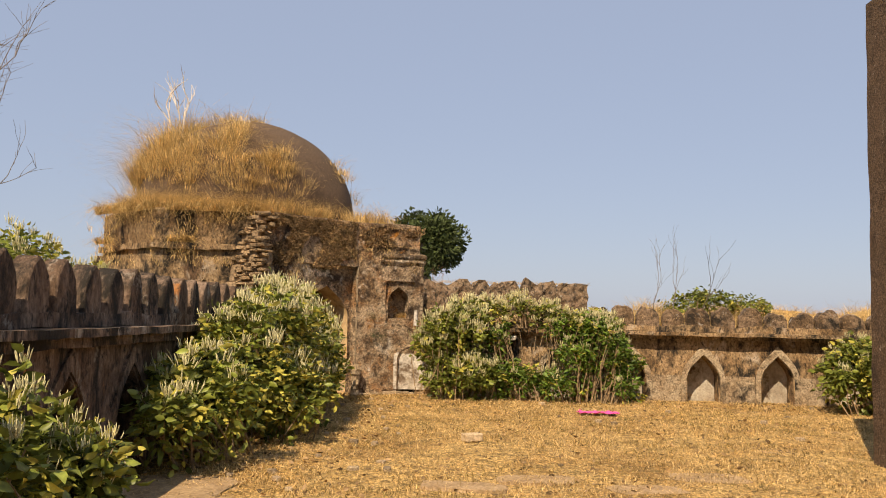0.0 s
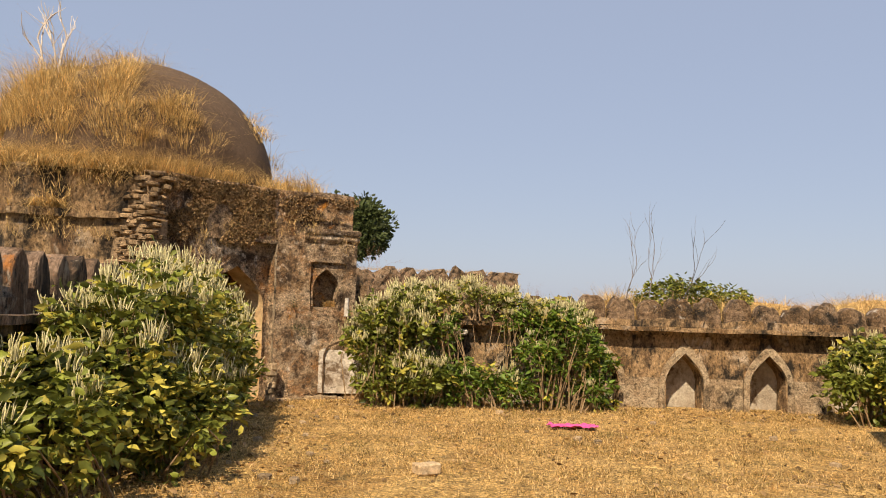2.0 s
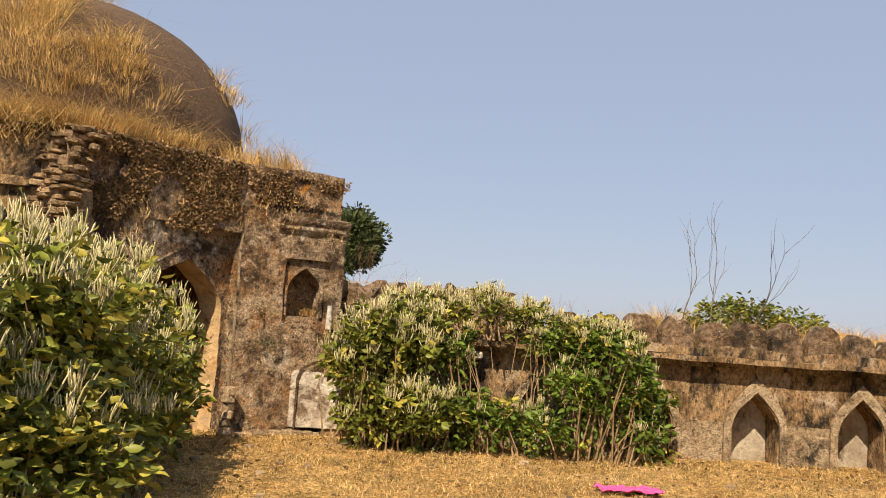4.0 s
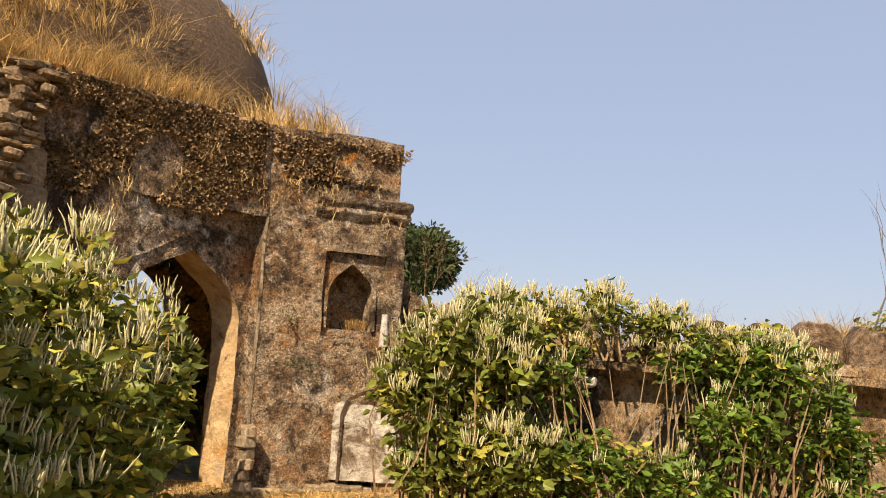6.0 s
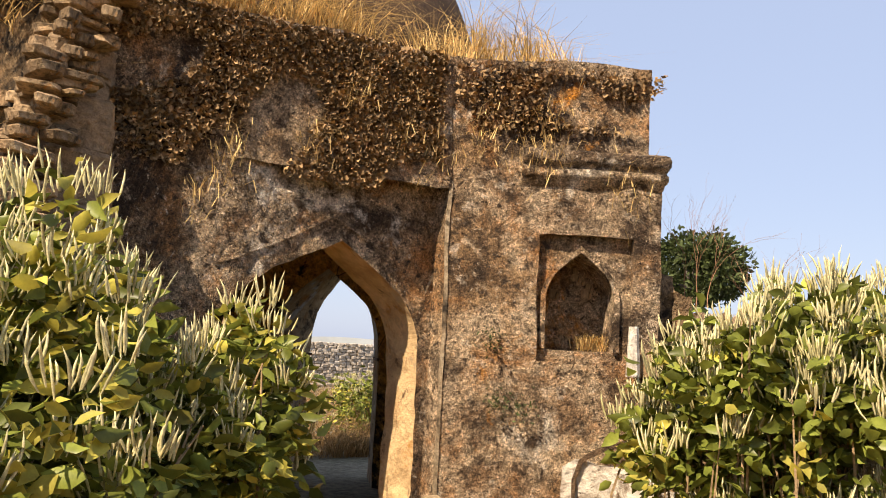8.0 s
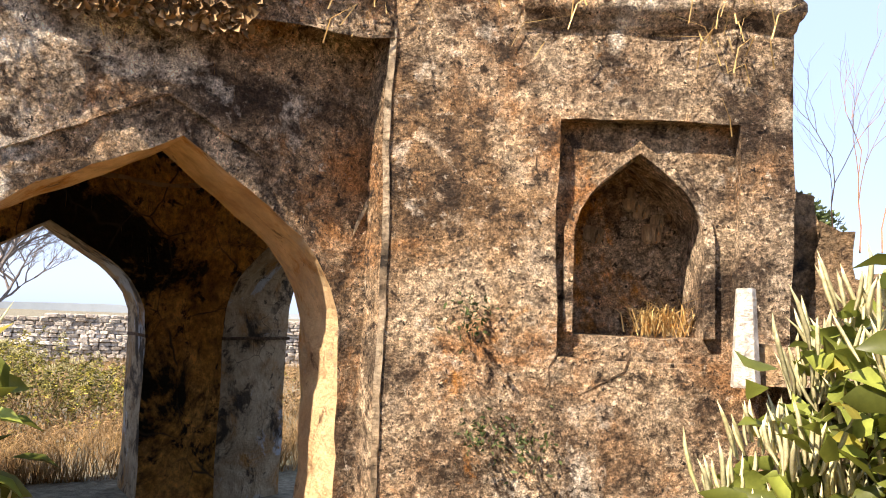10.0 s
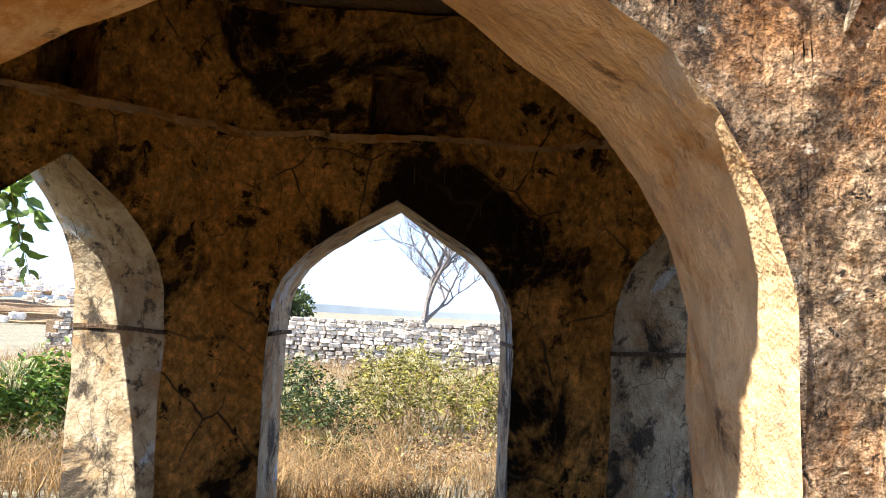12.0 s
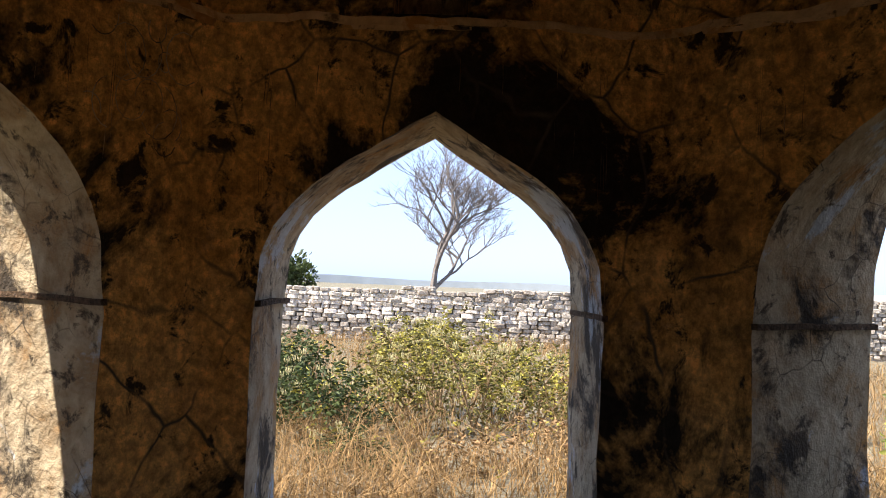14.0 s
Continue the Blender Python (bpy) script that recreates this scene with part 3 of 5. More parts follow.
ring0 = [bm.verts.new(loc3(*(DOME_C + Vector((math.cos(t), math.sin(t))) * reach(t)), ROOF - 0.04)) for t in (2 * math.pi * i / SEG for i in range(SEG))]
for a, b in zip([ring0] + rings, rings):
    for i in range(SEG):
        bm.faces.new((a[i], a[(i + 1) % SEG], b[(i + 1) % SEG], b[i]))
ceiling = part("ceiling", bm, M_ochre, smooth=True)
tagged(ceiling, "dark ochre inside of the dome", "ceiling", kind="structure")

# roof terrace and dome
bm = bmesh.new()
poly = [(-1.5, -0.55), (1.5, -0.55), (2.78, 0.7), (3.05, 2.5), (2.4, 4.4), (1.7, 5.0), (0.63, 4.38), (-1.35, 4.1), (-2.78, 2.67), (-2.4, 0.5)]
lo = [bm.verts.new(loc3(u, v, ROOF - 0.02)) for u, v in poly]
hi = [bm.verts.new(loc3(u * 0.985, v * 0.985 + 0.02, ROOF + 0.03)) for u, v in poly]
bm.faces.new(hi)
for i in range(len(poly)):
    j = (i + 1) % len(poly)
    bm.faces.new((lo[i], lo[j], hi[j], hi[i]))
roof = part("roof_terrace", bm, M_mortar)
tagged(roof, "earthy roof terrace overgrown with dry grass", "roof", kind="structure")
bm = bmesh.new()
rings = []
for j in range(25):
    a = math.pi / 2 * j / 24
    r, z = DOME_R * math.cos(a), ROOF + 0.22 + 1.92 * math.sin(a) ** 1.04
    if j == 0:
        z = ROOF
    rings.append([bm.verts.new(wobble(loc3(*(DOME_C + Vector((math.cos(t), math.sin(t))) * max(r, 0.01)), z), 0.02, 1.4)) for t in (2 * math.pi * i / SEG for i in range(SEG))])
for a, b in zip(rings, rings[1:]):
    for i in range(SEG):
        bm.faces.new((a[i], a[(i + 1) % SEG], b[(i + 1) % SEG], b[i]))
bm.faces.new(rings[-1])
dome = part("dome", bm, M_dome, smooth=True)
tagged(dome, "brown weathered plaster dome overgrown with grass", "dome", kind="structure")

# portal: arched face, upper band, pier with niche
pl, pp, pr = (-1.35, 4.16), (0.68, 4.262), (1.8, 5.11)
w = slab("wall_portal", loc(*pl), loc(*pp), loc(-1.35, 3.84), loc(0.72, 3.88), 0.0, 2.62, M_facade, [(1.378, 0.56, 0.0, 1.38, 2.165, 1, 0.82)], 0.026, 0.06, reveal=M_soffit, back=M_ochre)
tagged(w, "weathered plaster portal with a tall pointed arch", "wall", kind="structure")
w = slab("wall_portal_band", loc(-1.4, 4.1), loc(0.66, 4.418), loc(-1.4, 3.6), loc(0.66, 3.6), 2.56, ROOF, M_facade, (), 0.03, 0.1, top_amp=0.06)
tagged(w, "rough plaster band above the portal arch, overgrown", "wall", kind="structure")
fa, fb = loc(0.63, 4.4), loc(*pr)
run = (fb - fa).normalized()
inn = Vector((-run.y, run.x))
fa, fb, ftop = fa + run * 0.035, fa + run * 1.4, fa + run * 1.315
L3 = (fb - fa).length


def pier_slab(name, d0, d1, ops, end, z0, z1, lbl="weathered plaster pier with a small arched niche"):
    ops = [(c + 0.6 * d0, *rest) for c, *rest in ops]
    w = slab(name, fa + inn * d0 - run * 0.6 * d0, end + inn * d0, fa + inn * d1 - run * 0.6 * d1, end + inn * d1, z0, z1, M_facade, ops, 0.014, 0.08, top_amp=0.05 if z1 == ROOF else 0.0)
    return tagged(w, lbl, "wall", kind="structure")


pier_slab("wall_pier_1", 0.0, 0.06, [(0.885, 0.3, 1.5, 2.31, 2.31)], fb, 0.0, 2.72)
pier_slab("wall_pier_2", 0.062, 0.34, [(0.865, 0.22, 1.58, 1.93, 2.2)], fb, 0.0, 2.72)
pier_slab("wall_pier_3", 0.342, 0.55, (), fb, 0.0, 2.72)
pier_slab("wall_pier_top", 0.0, 0.55, (), ftop, 2.722, ROOF, "lichened plaster parapet block above the pier")

w = slab("wall_link", loc(0.72, 3.84), loc(1.12, 3.64), loc(0.92, 4.1), loc(1.34, 4.08), 0.0, 2.62, M_ochre, (), 0.012, 0.13)
tagged(w, "ochre wall between the portal and the chamber", "wall", kind="structure")
rib = slab("trim_rib", fa - inn * 0.01 - run * 0.01, fa - inn * 0.01 + run * 0.012, fa + inn * 0.02 - run * 0.012, fa + inn * 0.02 + run * 0.016, 0.1, 2.6, M_panel, (), 0.014, 0.07)
tagged(rib, "pale worn plaster rib at the edge of the portal recess", "trim", kind="structure")
# moulded cornice over the niche, turning the corner
prof = [(-0.02, 2.61), (0.012, 2.63), (0.016, 2.66), (0.03, 2.67), (0.046, 2.69), (0.05, 2.72), (0.034, 2.74), (0.05, 2.755), (0.072, 2.775), (0.078, 2.81), (0.066, 2.84), (0.03, 2.855), (-0.02, 2.865)]
bm = bmesh.new()
rows = []
for k in range(15):
    rows.append([(fa + run * (0.45 + (L3 - 0.45) * k / 15) - inn * o, z) for o, z in prof])
rows.append([(fb - inn * o + run * o * 0.5, z) for o, z in prof])
for k in range(1, 7):
    rows.append([(fb + inn * 0.07 * k + run * o * 0.5, z) for o, z in prof])
rows = [[bm.verts.new(wobble((p.x, p.y, z), 0.014, 4.0)) for p, z in row] for row in rows]
for a, b in zip(rows, rows[1:]):
    for i in range(len(prof) - 1):
        bm.faces.new((a[i], b[i], b[i + 1], a[i + 1]))
bm.faces.new(rows[0])
bm.faces.new(rows[-1][::-1])
cornice = part("trim_cornice", bm, M_facade, smooth=True)
tagged(cornice, "worn rolled plaster cornice turning the pier's corner", "cornice", kind="structure")

# ---- court walls ----


def niche_band(name, p, d, nrm, c, h_in, h_out, zb, zs, za_in, za_out, proud, mat, full=False):
    """A raised arch band on a wall face: p start of the face, d along it, nrm outwards."""
    bm = bmesh.new()
    px, py = (FULL_X, FULL_Y) if full else (PROFILE_X, PROFILE_Y)
    xs = [-1.0] + [x for x in np.linspace(-1, 1, 23)] + [1.0]
    rows = []
    for k, x in enumerate(xs):
        leg = k in (0, len(xs) - 1)
        hi_ = float(np.interp(abs(x), px, py))
        pts = []
        for h, za in ((h_in, za_in), (h_out, za_out)):
            q = p + d * (c + x * h)
            z = zb if leg else zs + (za - zs) * hi_
            for off in (-0.004, proud):
                r = q + nrm * off
                pts.append(bm.verts.new(wobble((r.x, r.y, z), 0.008, 5)))
        rows.append(pts)
    for a, b in zip(rows, rows[1:]):
        for i, j in ((1, 3), (3, 2), (0, 1)):
            bm.faces.new((a[i], b[i], b[j], a[j]))
    return part(name, bm, mat)


def court_wall(tag, p0, p1, thick, base, top, ledge, niches, mat, back_mat, bands=True, niche=(0.3, 0.55, 1.0), dado=None, band=None):
    """A low wall from p0 to p1, its court face on the right of that line seen from above reversed by thick's sign."""
    p0, p1 = Vector(p0), Vector(p1)
    d = (p1 - p0).normalized()
    nb = Vector((-d.y, d.x)) * thick / abs(thick)
    h, zs, za = niche
    ops = [(s, h, base, zs, za) for s in niches]
    w = slab("wall_%s_1" % tag, p0, p1, p0 + nb * 0.38, p1 + nb * 0.38, base, top, mat, ops, 0.014, 0.15, reveal=mat)
    tagged(w, "old plastered court wall with pointed niches", "wall", kind="structure")
    w = slab("wall_%s_2" % tag, p0 + nb * 0.383, p1 + nb * 0.383, p0 + nb * abs(thick), p1 + nb * abs(thick), base, top, back_mat, (), 0.014, 0.2)
    tagged(w, "old plastered court wall, back of the niches", "wall", kind="structure")
    for k, (za_, zb_, o) in enumerate(((ledge - 0.1, ledge - 0.03, 0.12), (ledge - 0.028, ledge + 0.04, 0.23))):
        e0 = p0 + d * (0.3 if tag == "far" else 0.0)
        s = slab("trim_%s_ledge_%d" % (tag, k + 1), e0 - nb * o, p1 - nb * o, e0 + nb * abs(thick), p1 + nb * abs(thick), max(za_, top + 0.002) if k else top + 0.002, zb_ if k else ledge - 0.03, mat, (), 0.016, 0.14)
        tagged(s, "projecting weathered stone ledge along the wall", "ledge", kind="structure")
    par = slab("wall_%s_parapet" % tag, p0 + nb * 0.03, p1 + nb * 0.03, p0 + nb * (abs(thick) - 0.03), p1 + nb * (abs(thick) - 0.03), ledge + 0.042, ledge + 0.16, mat, (), 0.02, 0.13, top_amp=0.05)
    tagged(par, "weathered parapet base", "parapet", kind="structure")
    if bands:
        for s, t in zip([n_ for n_ in niches], niches[1:]):
            a, b = p0 + d * (s + h + 0.13), p0 + d * (t - h - 0.13)
            q = slab("trim_%s_dado" % tag, a - nb * 0.016, b - nb * 0.016, a + nb * 0.01, b + nb * 0.01, base + 0.02, zs + 0.06, dado, (), 0.008, 0.1)
            tagged(q, "flat plaster panel between the niches", "trim", kind="structure")
        for s in niches:
            b = niche_band("trim_%s_arch" % tag, p0, d, -nb, s, h + 0.02, h + 0.12, base, zs, za + 0.02, za + 0.2, 0.03, band or mat)
            tagged(b, "raised plaster band round a niche", "trim", kind="structure")
    return p0, d, nb, par


def merlon(par, p, d, nb, width, height, z, thick, pointed, seed, mat):
    r = random.Random(seed)
    bm = bmesh.new()
    prof = [(-0.5, 0), (-0.5, 0.45), (-0.44, 0.68), (-0.27, 0.87), (0, 1.0), (0.27, 0.87), (0.44, 0.68), (0.5, 0.45), (0.5, 0)] if pointed else \
        [(-0.5, 0), (-0.5, 0.5), (-0.42, 0.78), (-0.22, 0.95), (0, 1.0), (0.22, 0.95), (0.42, 0.78), (0.5, 0.5), (0.5, 0)]
    skew = r.uniform(-0.04, 0.04)
    fr, bk = [], []
    for x, y in prof:
        yy = y * height * (1 - (0.0 if pointed else max(0, r.uniform(-0.25, 0.2)) * (y > 0.6)))
        for off, store in ((0.0, fr), (thick, bk)):
            q = p + d * (x * width + skew * y) + nb * off
            store.append(bm.verts.new(wobble((q.x, q.y, z + yy), 0.018, 4)))
    bm.faces.new(fr)
    bm.faces.new(bk[::-1])
    for i in range(len(prof)):
        j = (i + 1) % len(prof)
        bm.faces.new((fr[i], bk[i], bk[j], fr[j]))
    bmesh.ops.recalc_face_normals(bm, faces=bm.faces[:])
    bmesh.ops.bevel(bm, geom=bm.edges[:], offset=0.014, segments=1, affect="EDGES")
    return part("merlon", bm, mat, par)


p0, d, nb, par = court_wall("left", (-3.0, -3.0), (-3.0, 16.4), 0.5, -0.05, 1.3, 1.42, [1.2 + 1.45 * k for k in range(13)], M_dark_wall, M_dark_wall, True, (0.36, 0.6, 1.08), dado=M_dark_wall)
k = 0
while 0.25 + 0.53 * k < 18.6:
    s = 0.25 + 0.53 * k
    merlon(par, p0 + d * s + nb * 0.05, d, nb, 0.36 + 0.03 * rs.random(), 0.5 + 0.04 * rs.random(), 1.52, 0.2, True, k, M_dark_wall)
    k += 1
p0, d, nb, par = court_wall("far", (-0.44, 18.02), (13.5, 17.17), 0.55, 0.0, 1.3, 1.4, [1.4 * k for k in range(1, 10)], M_wall, M_niche, dado=M_panel, band=M_panel)
k = 0
while 2.6 + 0.49 * k < 13.6:
    s = 2.6 + 0.49 * k
    merlon(par, p0 + d * s + nb * 0.06, d, nb, 0.4 + 0.04 * rs.random(), 0.36 + 0.1 * rs.random(), 1.5, 0.24, False, 60 + k, M_crest)
    k += 1
# closing walls behind the camera and to the side
for nm, a, b in (("near", (-3.0, -3.0), (14.5, -3.0)), ("right", (14.0, -3.0), (14.0, 17.6))):
    a, b = Vector(a), Vector(b)
    dd = (b - a).normalized()
    nn = Vector((dd.y, -dd.x))
    w = slab("wall_%s" % nm, a, b, a + nn * 0.5, b + nn * 0.5, -0.05, 1.6, M_wall, (), 0.014, 0.4)
    tagged(w, "plain old court wall", "wall", kind="structure")

# tall end wall of the gallery at the side of the court
w = slab("wall_gallery", (5.13, 10.5), (12.5, 10.5), (5.13, 11.2), (12.5, 11.2), -0.05, 5.5, M_pillar, (), 0.014, 0.2)
tagged(w, "tall dark weathered stone end wall of a gallery", "wall", kind="structure")

# ---- shrubs ----
# big shrub: yellow share raised so that lighter leaves pass for sunlit ones
bush("flowering_shrub", "big leafy shrub with cream flower spikes along the wall",
     [(-2.6, 9.7, 0.5, 0.4, 0.6, 0.55), (-2.4, 10.5, 0.7, 0.55, 0.7, 0.75), (-2.35, 11.5, 0.9, 0.7, 0.8, 0.95), (-2.3, 12.6, 1.0, 0.75, 0.8, 1.05), (-2.25, 13.7, 1.05, 0.75, 0.8, 1.05),
      (-2.25, 14.8, 1.05, 0.8, 0.8, 1.0), (-2.32, 15.7, 0.95, 0.7, 0.6, 0.95), (-2.05, 15.9, 0.9, 0.35, 0.5, 0.8), (-2.1, 16.3, 1.0, 0.4, 0.35, 0.88), (-1.87, 13.6, 0.5, 0.55, 1.0, 0.55), (-1.9, 12.0, 0.5, 0.55, 0.8, 0.55), (-1.97, 15.0, 0.5, 0.6, 0.7, 0.55)],
     18500, 400, 11, leaf=0.12, spike=0.115, yellow=0.46, wide=0.44)
bush("low_flowering_shrub", "shrub with pale spikes at the foot of the wall",
     [(-2.5, 6.2, 0.6, 0.45, 0.6, 0.75), (-2.45, 7.0, 0.4, 0.42, 0.5, 0.6), (-2.6, 5.4, 0.7, 0.4, 0.6, 0.8)], 3800, 110, 12, leaf=0.12, spike=0.085, yellow=0.25, wide=0.5)
bush("flowering_shrub", "cream-flowered shrub against the niche wall",
     [(-0.05, 17.3, 1.0, 0.4, 0.35, 0.7), (0.3, 17.3, 1.2, 0.45, 0.4, 0.8), (0.6, 17.3, 1.3, 0.38, 0.4, 0.65), (0.2, 17.2, 0.45, 0.45, 0.35, 0.45), (0.7, 17.15, 0.5, 0.45, 0.4, 0.5)], 4600, 200, 13, leaf=0.11, spike=0.11, yellow=0.2, wide=0.5)
bush("climbing_shrub", "green leafy shrub climbing over the niche wall",
     [(1.3, 17.3, 0.45, 0.35, 0.35, 0.5), (1.55, 17.2, 0.4, 0.4, 0.35, 0.42), (2.2, 17.2, 0.35, 0.5, 0.35, 0.38), (2.7, 17.3, 0.75, 0.4, 0.3, 0.7), (3.1, 17.3, 1.0, 0.45, 0.35, 0.75), (3.5, 17.3, 0.8, 0.35, 0.3, 0.65), (1.15, 17.45, 1.2, 0.25, 0.2, 0.45), (2.5, 17.5, 1.4, 0.45, 0.25, 0.35), (3.55, 17.2, 0.4, 0.35, 0.3, 0.4)],
     5200, 70, 14, leaf=0.105, mat=M_leaf_bright, spike=0.09, yellow=0.22, top_only=0.4)
bush("crest_shrub", "yellowing flowered shrub over the wall crest",
     [(0.9, 17.7, 1.75, 0.4, 0.3, 0.3), (1.5, 17.75, 1.82, 0.45, 0.3, 0.3), (2.1, 17.75, 1.72, 0.45, 0.3, 0.26), (2.8, 17.75, 1.62, 0.5, 0.3, 0.24), (3.3, 17.7, 1.5, 0.35, 0.25, 0.26)], 2500, 120, 16, leaf=0.09, spike=0.09, yellow=0.4, ground_z=1.45, top_only=0.4)
rstem = random.Random(77)
for k in range(6):
    x0 = 1.1 + 0.47 * k
    runs = []
    for j in range(3):
        a_ = Vector((rstem.uniform(-0.1, 0.1), rstem.uniform(-0.08, 0.08), 0.0))
        b_ = a_ + Vector((rstem.uniform(-0.45, 0.45), rstem.uniform(-0.15, 0.2), rstem.uniform(0.9, 1.6)))
        m_ = a_.lerp(b_, 0.55) + Vector((rstem.uniform(-0.15, 0.15), -0.08, 0.1))
        runs.append([(a_, 0.009), (m_, 0.006), (b_, 0.003)])
    st = thing("withered_shrub", "withered shrub of thin bare brown stems by the niche wall", "shrub", (x0, 17.3 - 0.03 * x0, 0.1))
    v, f = tube_mesh(runs, 4)
    tagged(mesh_object("stemwork", v, f, M_stem, st), kind="stuff")
bush("flowering_shrub", "leafy shrub with pale spikes before the niche wall",
     [(7.3, 16.1, 0.7, 0.6, 0.6, 0.75), (8.0, 16.3, 0.8, 0.7, 0.6, 0.8), (8.9, 16.2, 0.7, 0.7, 0.6, 0.75)], 5000, 100, 15, leaf=0.125, spike=0.085, yellow=0.2, wide=0.5)

# ---- small things on the ground ----
stone = thing("stone_block", "squared buff stone block lying on the dry turf", "stone", (0.51, 12.25, 0.075), 24)
block("body", (-0.12, -0.08, -0.03), (0.13, 0.07, 0.075), M_squared, stone, 0.01, 2, 0.012)
bm = bmesh.new()
bmesh.ops.create_grid(bm, x_segments=24, y_segments=16, size=0.5)
for v in bm.verts:
    r = 1 + 0.3 * noise.noise(v.co * 5)
    v.co = Vector((v.co.x * 0.62 * r + 2.67, v.co.y * 0.3 * r + 15.25, 0.1 + 0.045 * abs(noise.noise(Vector((v.co.x * 9, v.co.y * 9, 0)))) + 0.02))
cloth = part("cloth", bm, M_pink, smooth=True)
tagged(cloth, "crumpled bright pink cloth on the turf", "cloth")

# ---- beyond the walls ----
w = slab("wall_ruin", (-4.0, 70.0), (11.9, 70.0), (-4.0, 73.0), (11.9, 73.0), 0.0, 4.55, M_crest, (), 0.3, 0.5, top_amp=0.7)
tagged(w, "broken rubble wall behind the court", "wall", kind="structure")
for k in range(7):
    xa, xb, zt = -0.36 + 0.12 * k, -0.238 + 0.12 * k, 2.22 - 0.095 * k + rs.uniform(-0.06, 0.06)
    w = slab("wall_stub_%d" % (k + 1), (xa, 18.36 + 0.25 * (xa + 0.36) + rs.uniform(-0.03, 0.03)), (xb, 18.36 + 0.25 * (xb + 0.36) + rs.uniform(-0.03, 0.03)), (xa, 18.95), (xb, 18.95), 0.0, zt, M_lichen_wall, (), 0.05, 0.06, top_amp=0.2)
    tagged(w, "lichen-stained stub of broken wall by the pier", "wall", kind="structure")
bm = bmesh.new()
bmesh.ops.create_grid(bm, x_segments=50, y_segments=20, size=0.5)
for v in bm.verts:
    x, y = v.co.x * 14 + 9.0, v.co.y * 7 + 21.9
    f = max(0.0, 1 - (2 * abs(v.co.x)) ** 4) * max(0.0, 1 - (2 * abs(v.co.y)) ** 8)
    v.co = Vector((x, y, -0.2 + f * (2.05 + 0.4 * noise.noise(Vector((x * 0.5, y * 0.5, 2.0))))))
bank = part("earth_bank", bm, M_ground, smooth=True)
tagged(bank, "grassy earth bank behind the niche wall", "bank", kind="structure")

rng = np.random.default_rng(5)
pts, tall = [], []
while len(pts) < 640:
    a, r = rng.uniform(0, 2 * np.pi), math.sqrt(rng.uniform(0, 1)) * 2.25
    u, v = math.cos(a) * r, math.sin(a) * r
    west = -0.772 * u - 0.635 * v
    clump = noise.noise(Vector((u * 1.7, v * 1.7, 3.3))) + 0.4 * noise.noise(Vector((u * 5, v * 5, 1.3)))
    p = 0.02 + 0.24 * west + 1.15 * clump + (0.35 if r > 1.85 else 0.0) - (0.4 if west < -0.3 and r < 1.8 else 0.0)
    if rng.uniform() > p:
        continue
    z = ROOF + 0.2 + 1.92 * math.sqrt(max(0.0, 1 - (r / 2.26) ** 2))
    pts.append(loc3(u, v + 1.85, z))
    tall.append(0.18 + 0.26 * max(0.0, west) / 2 + (0.34 if west > 0.0 else 0.12) * rng.uniform() ** 2)
dome_grass = clumps("dome_grass", pts, 34, 0.085, np.array(tall), 0.0034, 1.25, M_grass, rng, droop=1.0)
tagged(dome_grass, "tall golden dry grass growing on the dome", "grass", kind="stuff")
pts = []
while len(pts) < 560:
    u, v = rng.uniform(-2.75, 1.6), rng.uniform(0.6, 4.9)
    edge = 4.02 + max(0.0, u + 1.35) * 0.15 + max(0.0, u - 0.55) * 0.5
    if (u * u + (v - 1.85) ** 2 < 4.2) or v > edge or v > 2.6 + (u + 2.7) * 1.0 or v < 0.6 + max(0.0, -2.3 - u) * 3.0:
        continue
    if u > 0.0 and rng.uniform() < 0.72:
        continue
    pts.append(loc3(u, v, ROOF + 0.02))
roof_grass = clumps("roof_grass", pts, 28, 0.06, 0.36, 0.0032, 1.1, M_grass, rng, droop=0.6)
tagged(roof_grass, "golden dry grass along the roof edge", "grass", kind="stuff")

# ---- stones ----


def stone_mesh(seed, d, amp=0.18):
    """A rough squared stone about d = (x, y, z) metres."""
    r = random.Random(seed)
    bm = bmesh.new()
    bmesh.ops.create_cube(bm, size=1.0)
    bmesh.ops.bevel(bm, geom=bm.edges[:], offset=0.16, segments=1, affect="EDGES")
    for v in bm.verts:
        v.co = Vector(((v.co.x + r.uniform(-amp, amp) * 0.35) * d[0], (v.co.y + r.uniform(-amp, amp) * 0.35) * d[1], (v.co.z + r.uniform(-amp, amp) * 0.35) * d[2]))
    me = bpy.data.meshes.new("stone")
    bm.to_mesh(me)
    bm.free()
    me.materials.append(M_stone)
    return me


STONES = [stone_mesh(k, (0.3, 0.22, 0.15)) for k in range(8)]
FLATS = [stone_mesh(20 + k, (0.26, 0.22, 0.07)) for k in range(6)]
M_rubble = material("browned_rubble", [(0.15, 0.09, 0.048), (0.33, 0.22, 0.12), (0.5, 0.37, 0.23)], 2.2, 0.92, 0.8, 18.0, [(BLACK, 5.0, 0.52, 0.66), (LICHEN, 2.5, 0.6, 0.68)], random_tint=0.5)
for m in FLATS:
    m.materials[0] = M_rubble


def lay(name, me, parent, at, turn, size):
    ob = new(name, me)
    ob.parent = parent
    ob.matrix_local = pose(*at, rs.uniform(-6, 6), rs.uniform(-6, 6), turn) @ Matrix.Diagonal((*size, 1))
    return ob


# broken stone end of the portal
end = thing("broken_wall_end", "broken edge of flat stones at the end of the portal", "rubble", (*loc(-1.55, 3.9), 0), 52.6)
